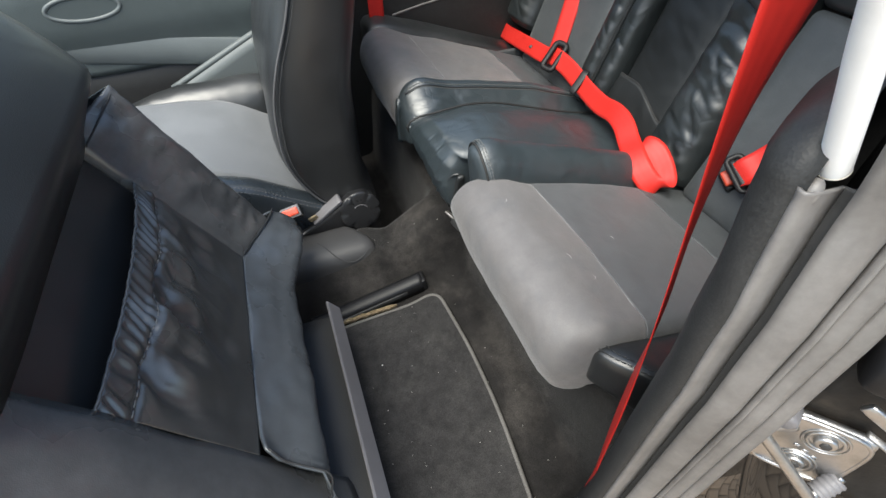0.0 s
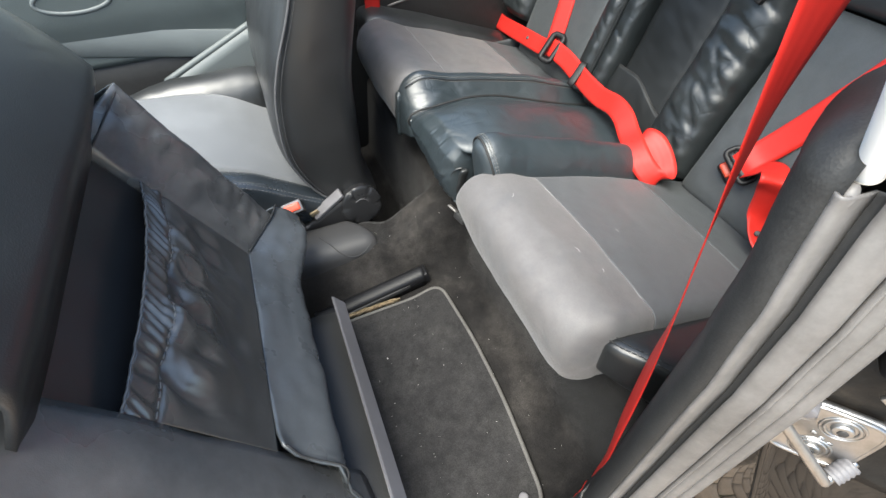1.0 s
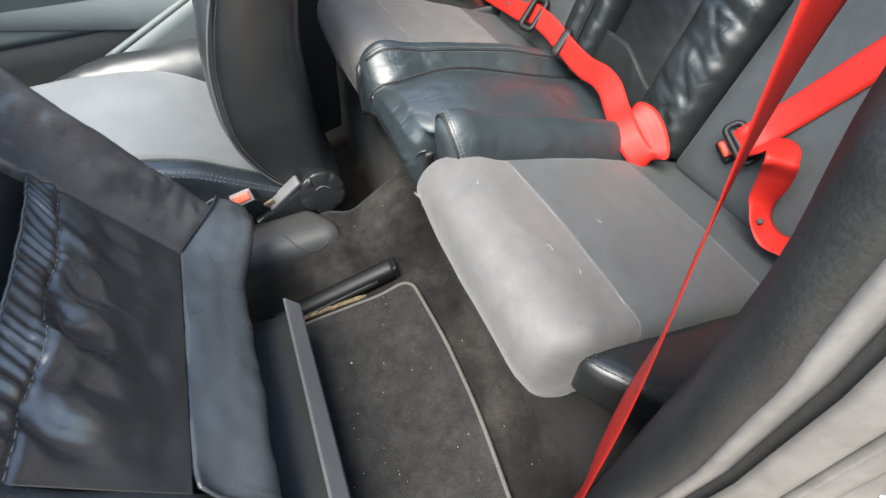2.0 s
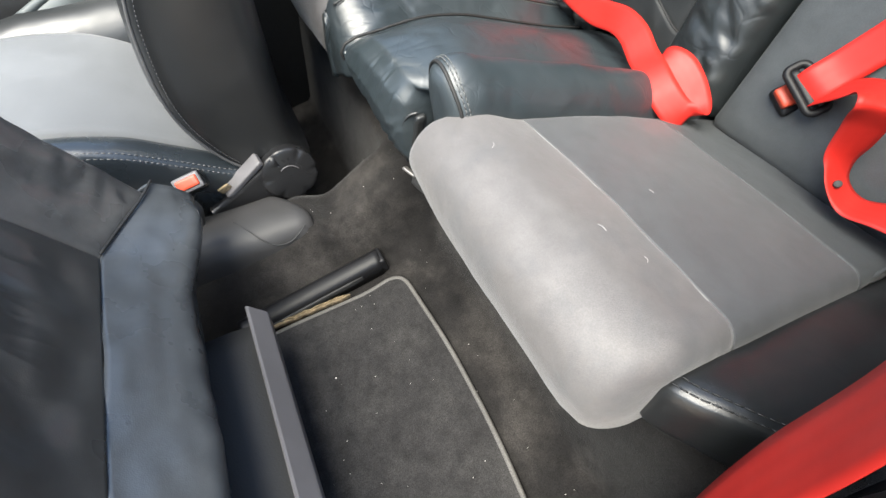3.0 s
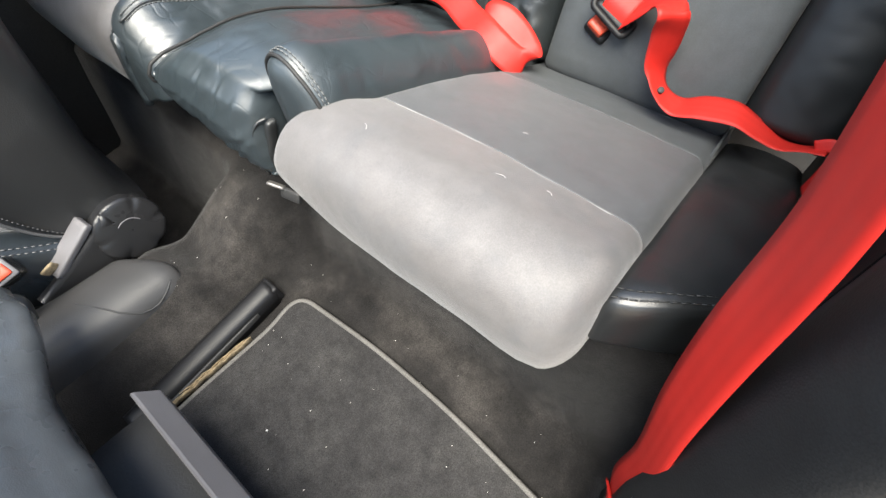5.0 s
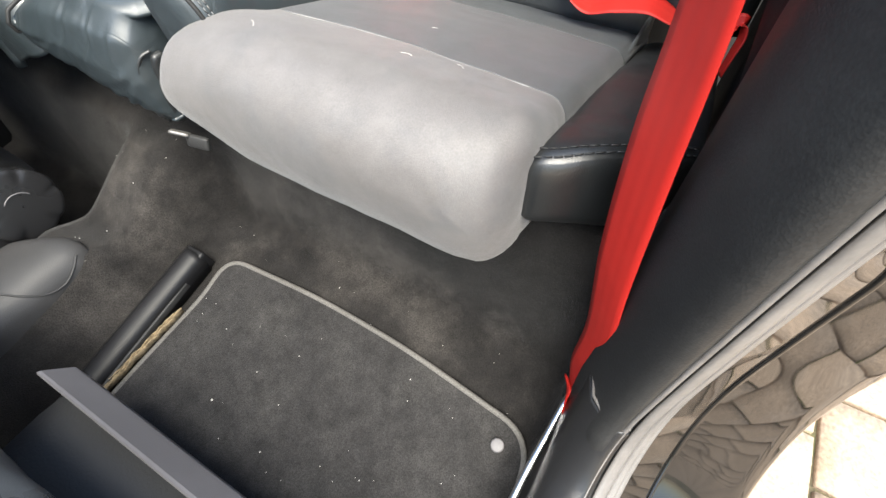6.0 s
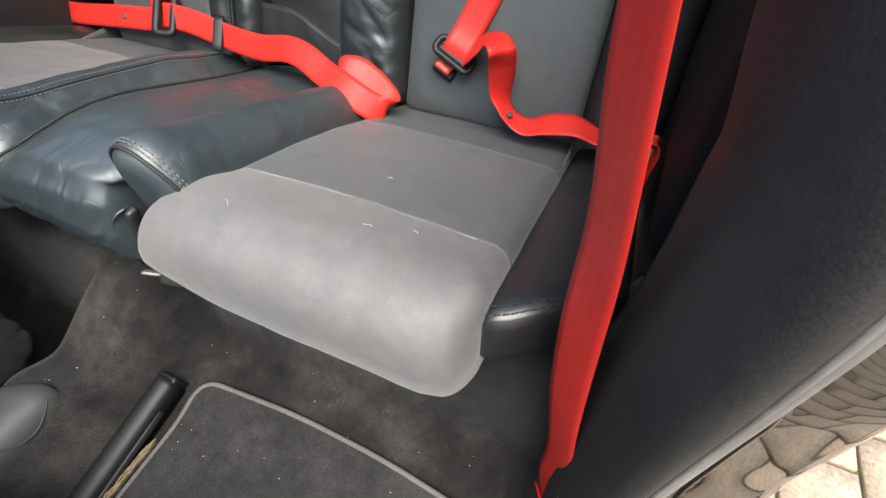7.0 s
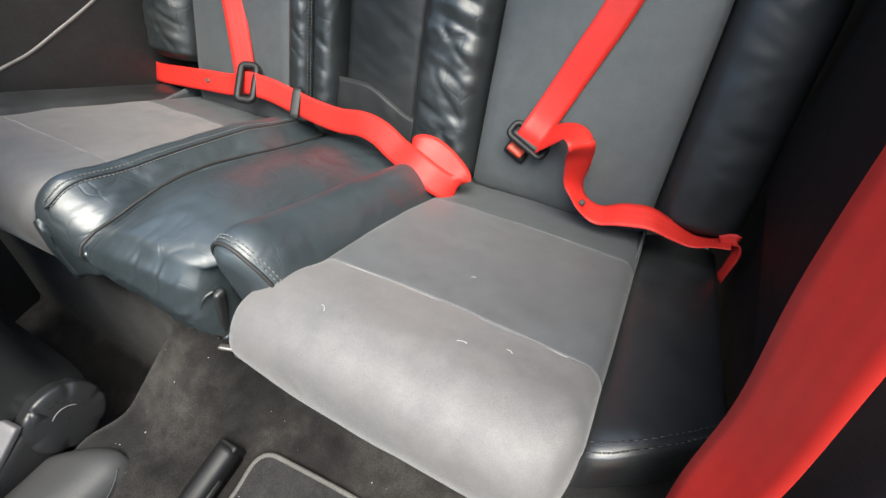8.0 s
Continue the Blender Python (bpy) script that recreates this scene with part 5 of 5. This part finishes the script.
band(0.355, 0.440, 1.560, DOOR_PALE, "pale_band", "pale grey plastic band")
part("lower_lining", skin([[(x, 1.59, z) for x in np.linspace(-1.3, 0.05, 10)] for z in np.linspace(-0.25, 0.40, 8)], 0.02), TRIM_CLOTH, far_door, "dark lower door lining")
part("rear_fairing", skin([[(-0.37 + 0.26 * f + 0.12 * g, 1.536 + 0.004 * g, 0.298 + 0.115 * f - 0.16 * g) for f in np.linspace(0, 1, 8)] for g in np.linspace(0, 1, 8)], 0.02), DOOR_PALE, far_door, "green-grey wedge at the door's rear")
part("fairing_edge", tube([(-0.385 + 0.275 * f, 1.545, 0.300 + 0.118 * f) for f in np.linspace(0, 1, 12)], 0.009, 8), DOOR_PALE, far_door, "pale rounded edge")
part("handle_bowl", rbox((-0.50, 1.5615, 0.535), (0.16, 0.028, 0.052), 0.012, 8), RUBBER_DARK, far_door, "dark recess of the door pull")
part("handle_rim", tube([(-0.50 + 0.085 * math.cos(a), 1.549, 0.535 + 0.028 * math.sin(a)) for a in np.linspace(0, 2 * math.pi, 40)[:-1]], 0.0055, 8, True), DOOR_PALE, far_door, "pale rim of the door pull")

far_quarter = thing("wall_far", (0.4, 1.58, 0.2), "dark trimmed far quarter panel", "wall trim", kind="structure")
part("lining", skin([[(x, 1.575, z) for x in np.linspace(0.0, 0.95, 12)] for z in np.linspace(-0.25, 0.75, 12)], 0.02), TRIM_CLOTH, far_quarter, "charcoal quarter lining")
arc = spline([(0.30, 1.558, 0.395), (0.393, 1.558, 0.411), (0.454, 1.558, 0.42), (0.528, 1.558, 0.442), (0.632, 1.558, 0.476), (0.76, 1.558, 0.53)], 24)
part("piping", tube(arc, 0.005, 8), RUBBER, far_quarter, "grey piping along the opening")
far_belt = thing("seat_belt", (0.05, 1.50, 0.4), "red front seat belt hanging beside the far pillar", "seat belt", "seat belts")
part("webbing", ribbon([((0.243, 1.50, 0.60), (1, 0.1, 0)), ((0.239, 1.492, 0.47), (1, 0.1, 0)), ((0.236, 1.49, 0.40), (1, 0.1, 0)), ((0.236, 1.49, 0.37), (1, 0.1, 0))], 0.046, 0.0014, 24), WEBBING, far_belt)

# ---- belts ----
near_belt = thing("seat_belt", (0.165, 0.192, 0.14), "red front seat belt hanging from the pillar to a sill rail", "seat belt", "seat belts")
BELT = [((0.162, 0.189, 0.140), (0.94, 0.34)), ((0.168, 0.192, 0.175), (0.86, 0.51)), ((0.1718, 0.193, 0.25), (0.80, 0.60)), ((0.1822, 0.2075, 0.35), (0.73, 0.684)), ((0.1883, 0.2174, 0.45), (0.731, 0.682)), ((0.1908, 0.2242, 0.55), (0.824, 0.567)),
        ((0.1936, 0.2376, 0.65), (0.84, 0.55)), ((0.197, 0.2476, 0.75), (0.932, 0.362)), ((0.2034, 0.2530, 0.85), (0.998, -0.063)), ((0.2098, 0.2585, 0.95), (0.901, -0.434)), ((0.216, 0.264, 1.06), (0.88, -0.47))]
part("webbing", ribbon([(c, (w[0], w[1], 0)) for c, w in BELT], 0.047, 0.0014, 140, 0.01), WEBBING, near_belt)
part("hood_anchor", rbox((0.217, 0.265, 1.08), (0.055, 0.035, 0.04), 0.006, 4), PLASTIC, near_belt, "black belt turning loop")
part("end_fold", ribbon([((0.168, 0.196, 0.150), (0.8, 0.5, 0.2)), ((0.160, 0.190, 0.135), (0.8, 0.2, 0.3)), ((0.152, 0.186, 0.122), (0.9, 0.1, 0.2))], 0.030, 0.003, 12), WEBBING, near_belt, "stitched belt end")
sill_rail = thing("belt_rail", (0.0, 0.2, 0.09), "slim bright steel belt rail along the sill", "belt rail")
part("rod", tube(spline([(0.165, 0.188, 0.128), (0.12, 0.192, 0.110), (0.02, 0.198, 0.085), (-0.25, 0.20, 0.075)], 30), 0.0045, 10), STEEL, sill_rail)


def bp(y, s, h):
    """A point on the rear backrest: across, up along it, out from it."""
    q = OB + UB * s + NB * h
    return (q.x, y, q.z)


rear_belt = thing("seat_belt", (0.66, 0.45, 0.3), "red rear belt buckled across the near backrest", "seat belt", "seat belts")
part("lap_strap", ribbon([
    ((0.690, 0.512, 0.372), (0.78, -0.12, 0.61)), ((0.672, 0.477, 0.408), (0.86, -0.17, 0.54)), ((0.648, 0.446, 0.430), (1.05, -0.30, 0.10)),
    ((0.627, 0.428, 0.428), (0.85, -0.69, -0.12)), ((0.640, 0.428, 0.393), (0.76, -0.74, -0.32)), ((0.648, 0.427, 0.345), (0.87, -0.51, -0.5)),
    ((0.641, 0.410, 0.319), (1.07, -0.29, -0.26)), ((0.638, 0.379, 0.306), (1.09, -0.07, 0.12)), ((0.640, 0.344, 0.318), (1.03, 0.06, 0.30)),
    ((0.643, 0.303, 0.324), (1.0, 0.19, 0.23)), ((0.645, 0.266, 0.313), (1.09, -0.07, -0.01)), ((0.646, 0.235, 0.305), (1.03, -0.03, -0.20)),
    ((0.647, 0.208, 0.311), (0.96, -0.06, -0.35)), ((0.648, 0.186, 0.320), (1.04, -0.08, -0.17))], 0.045, 0.0014, 130), WEBBING, rear_belt, "slack lap strap")
part("end_knot", ribbon([((0.648, 0.200, 0.316), (0.3, 0.2, 0.9)), ((0.646, 0.184, 0.326), (0.5, 0.5, 0.7)), ((0.640, 0.176, 0.312), (0.8, 0.4, 0.1)), ((0.632, 0.178, 0.288), (0.9, 0.3, 0.1)), ((0.630, 0.180, 0.262), (0.9, 0.3, 0.1))], 0.020, 0.003, 30), WEBBING, rear_belt, "bunched belt end")
part("grommet", disc((0.634, 0.407, 0.323), (-0.6, -0.3, 0.75), 0.005, 0.004), RUBBER_DARK, rear_belt, "dark button stop")
tv = Vector((0.680, 0.524, 0.380))
cr, cuv = Vector((0.48, -0.877, -0.016)), Vector((0.628, 0.331, 0.704))
e1 = (cr * 33 - cuv * 28).normalized()
e2 = (cr * 14 + cuv * 16).normalized()
e2 = (e2 - e1 * e2.dot(e1)).normalized()
e3 = e1.cross(e2)
CT = Matrix((e1, e2, e3)).transposed()


def frame_ring(c, a, b, r, ax, bx):
    """A rounded rectangular ring."""
    pts = []
    for sx, sy, st in ((1, 1, 0), (-1, 1, 90), (-1, -1, 180), (1, -1, 270)):
        for k in range(5):
            an = radians(st + k * 22.5)
            pts.append(c + ax * (sx * (a - r) + r * math.cos(an)) + bx * (sy * (b - r) + r * math.sin(an)))
    return pts


STRAP = tuple(cr * 0.82 - cuv * 0.57)
part("shoulder_strap", ribbon([((0.674, 0.523, 0.378), STRAP), ((0.680, 0.517, 0.394), STRAP), ((0.700, 0.508, 0.415), STRAP), ((0.723, 0.489, 0.459), STRAP), ((0.745, 0.463, 0.521), STRAP), ((0.765, 0.440, 0.577), STRAP), ((0.83, 0.38, 0.75), STRAP), ((0.87, 0.34, 0.87), STRAP)], 0.047, 0.0014, 40), WEBBING, rear_belt, "diagonal shoulder strap")
part("tongue", tube(frame_ring(tv, 0.034, 0.013, 0.008, e1, e2), 0.0058, 10, True, 0.8), SATIN_BLACK, rear_belt, "black plastic belt tongue")
part("crossbar", rbox(tv - e2 * 0.004, (0.060, 0.012, 0.010), 0.004, 6, None, CT), SATIN_BLACK, rear_belt, "black bar of the belt tongue")
part("buckle", rbox(Vector((0.694, 0.545, 0.347)), (0.042, 0.034, 0.018), 0.006, 8, None, CT), SATIN_BLACK, rear_belt, "black belt buckle")
part("button", rbox(Vector((0.684, 0.543, 0.357)), (0.030, 0.026, 0.016), 0.004, 6, None, CT), WEBBING_BUTTON, rear_belt, "orange release button")

far_rear_belt = thing("seat_belt", (0.66, 1.15, 0.3), "red rear belt laid across the far seat and centre pad", "seat belt", "seat belts")
FW = tuple(cr * 0.98 + cuv * 0.1)
part("shoulder_strap", ribbon([((0.672, 1.183, 0.345), FW), ((0.692, 1.195, 0.390), FW), ((0.713, 1.208, 0.440), FW), ((0.734, 1.222, 0.492), FW), ((0.774, 1.248, 0.60), FW), ((0.85, 1.30, 0.81), FW)], 0.046, 0.0014, 40), WEBBING, far_rear_belt, "shoulder strap")
part("lap_strap", ribbon([
    ((0.700, 1.575, 0.285), (0.53, 0.48, 0.7)), ((0.688, 1.53, 0.292), (0.53, 0.48, 0.7)), ((0.681, 1.457, 0.302), (0.55, 0.45, 0.7)), ((0.668, 1.311, 0.324), (0.55, 0.46, 0.7)), ((0.668, 1.231, 0.332), (0.55, 0.46, 0.7)), ((0.662, 1.169, 0.351), (0.49, 0.54, 0.69)),
    ((0.664, 1.101, 0.348), (0.43, 0.6, 0.67)), ((0.660, 1.029, 0.338), (0.44, 0.59, 0.67)), ((0.651, 0.969, 0.336), (0.51, 0.51, 0.69)), ((0.640, 0.902, 0.340), (0.58, 0.41, 0.7)),
    ((0.626, 0.833, 0.357), (0.7, 0.34, 0.66)), ((0.615, 0.785, 0.357), (0.78, -0.1, 0.62)), ((0.599, 0.738, 0.345), (0.78, -0.35, 0.52)), ((0.581, 0.698, 0.345), (0.80, -0.33, 0.49)), ((0.574, 0.666, 0.335), (0.80, -0.33, 0.48)), ((0.577, 0.641, 0.320), (0.80, -0.33, 0.48)), ((0.586, 0.623, 0.308), (0.80, -0.33, 0.48)), ((0.602, 0.616, 0.304), (0.79, -0.31, 0.51)), ((0.616, 0.626, 0.312), (0.77, -0.27, 0.58)), ((0.622, 0.652, 0.332), (0.76, -0.26, 0.60)), ((0.621, 0.682, 0.349), (0.78, -0.24, 0.58)), ((0.612, 0.706, 0.350), (0.79, -0.24, 0.56)), ((0.605, 0.718, 0.336), (0.79, -0.24, 0.56)), ((0.606, 0.722, 0.314), (0.79, -0.24, 0.56)), ((0.612, 0.724, 0.295), (0.79, -0.24, 0.56))], 0.047, 0.0014, 280), WEBBING, far_rear_belt, "slack lap strap")
part("grommet", disc((0.666, 1.311, 0.3255), (-0.6, -0.35, 0.71), 0.005, 0.003), RUBBER_DARK, far_rear_belt, "dark button stop")
f1, f2 = (cr * 17 - cuv * 2).normalized(), (-cr * 5 - cuv * 34).normalized()
part("tongue", tube(frame_ring(Vector((0.659, 1.164, 0.354)), 0.017, 0.038, 0.009, f1, f2), 0.0082, 10, True, 0.8), SATIN_BLACK, far_rear_belt, "black plastic belt tongue")
ft = Matrix((f1, f2, f1.cross(f2))).transposed()
part("slider", rbox(Vector((0.655, 1.026, 0.341)), (0.020, 0.068, 0.007), 0.0028, 4, None, ft), SATIN_BLACK, far_rear_belt, "black belt slider")

# ---- body around ----
# unseen piece of roof, added over the bench to darken the cabin's rear
shade_roof = as_object("ceiling", skin([[(x, y, 1.02 - 0.06 * smooth01(x, 0.5, 1.2) - 0.05 * abs((y - MID) / 0.75) ** 4) for y in np.linspace(0.10, 1.62, 24)] for x in np.linspace(0.58, 1.25, 14)], 0.03), SHADE_ROOF_GREY)
tagged(shade_roof, "unseen grey piece of roof added to shade the rear bench", "ceiling", kind="structure")
tail = thing("wall_tail", (1.1, MID, 0.5), "dark trimmed rear bulkhead behind the bench", "wall trim", kind="structure")
part("bulkhead", skin([[(1.0 + 0.1 * f, y, -0.1 + 0.9 * f) for y in np.linspace(0.12, 1.6, 8)] for f in np.linspace(0, 1, 8)], 0.02), TRIM_CLOTH, tail)
dash = thing("dashboard", (-1.2, MID, 0.3), "dark dashboard closing the cabin's front", "dashboard", kind="structure")
part("panel", rbox((-1.35, MID, 0.28), (0.35, 1.46, 0.66), 0.10, 8), TRIM_CLOTH, dash)

# ---- paving stones ----
pave = thing("pavement", (0.5, -0.6, GROUND), "brown paving stones laid in offset rows with mossy joints", "paving", kind="structure")
stone = rbox((0, 0, 0), (0.192, 0.152, 0.03), 0.006, 3)
for f in stone.faces:
    f.smooth = True
stone_mesh = bpy.data.meshes.new("paving_stone")
bmesh.ops.recalc_face_normals(stone, faces=stone.faces)
stone.to_mesh(stone_mesh)
stone.free()
stone_mesh.materials.append(PAVER)
rng = random.Random(5)
for i in range(16):
    for j in range(18):
        ob = new("paving_stone", stone_mesh)
        ob.parent = pave
        ob.matrix_parent_inverse = Matrix.Translation(pave.location).inverted()
        ob.location = (-1.0 + 0.2 * i + 0.1 * (j % 2), 0.12 - 0.16 * j, GROUND - 0.012 + rng.uniform(-0.002, 0.002))
        ob.rotation_euler = (rng.uniform(-0.006, 0.006), rng.uniform(-0.006, 0.006), rng.uniform(-0.012, 0.012))

# the paving farther out, one joined bed of the same stones
far_bed = bmesh.new()
for i in range(-24, 36):
    for j in range(-22, 46):
        x, y = -1.0 + 0.2 * i + 0.1 * (j % 2), 0.12 - 0.16 * j
        if 0 <= i < 16 and 0 <= j < 18:
            continue
        z = GROUND + 0.003 + rng.uniform(-0.002, 0.002)
        low = [far_bed.verts.new((x + sx * 0.096, y + sy * 0.076, z - 0.006)) for sx, sy in ((-1, -1), (1, -1), (1, 1), (-1, 1))]
        top = [far_bed.verts.new((x + sx * 0.090, y + sy * 0.070, z)) for sx, sy in ((-1, -1), (1, -1), (1, 1), (-1, 1))]
        base = [far_bed.verts.new((v.co.x, v.co.y, z - 0.03)) for v in low]
        far_bed.faces.new(top)
        for k in range(4):
            far_bed.faces.new((low[k], low[(k + 1) % 4], top[(k + 1) % 4], top[k]))
            far_bed.faces.new((base[k], base[(k + 1) % 4], low[(k + 1) % 4], low[k]))
bed = part("outer_stones", far_bed, PAVER, pave, "brown paving stones farther out", False)
tagged(bed, "brown paving stones farther out", kind="stuff")

# ---- lint and crumbs on the carpet ----
lint = bmesh.new()
rng = random.Random(11)
for k in range(80):
    x, y = rng.uniform(-0.10, 0.22), rng.uniform(0.22, 1.0)
    z = max(floor_z(x, y), 0.2 * (x + 0.041) + 0.0085 if (x < 0.12 and 0.21 < y < 0.73) else -1) + 0.001
    bmesh.ops.create_icosphere(lint, subdivisions=1, radius=rng.uniform(0.0003, 0.0006), matrix=Matrix.Translation((x, y, z)) @ Matrix.Diagonal((rng.uniform(0.6, 2.4), rng.uniform(0.6, 1.6), 0.6, 1)))
bmesh.ops.create_icosphere(lint, subdivisions=1, radius=0.0016, matrix=Matrix.Translation((-0.041, 0.607, 0.009)))
# hairs on the seat cushion
for hx, hy, hl, ha in ((0.212, 0.568, 0.006, 0.7), (0.246, 0.428, 0.008, 1.9), (0.262, 0.385, 0.004, 1.4), (0.36, 0.47, 0.004, 2.3)):
    curl = [(hx + hl * (f - 0.5) * math.cos(ha) + 0.0015 * math.sin(3 * f), hy + hl * (f - 0.5) * math.sin(ha) + 0.002 * f * f, seat_z(hx) + 0.0135 + 0.0015 * f) for f in np.linspace(0, 1, 7)]
    hair = tube(curl, 0.00022, 4)
    me_h = bpy.data.meshes.new("hair")
    hair.to_mesh(me_h)
    hair.free()
    lint.from_mesh(me_h)
    bpy.data.meshes.remove(me_h)
tagged(as_object("lint", lint, LINT), "pale lint and crumbs on carpet and mat", "lint", kind="stuff")
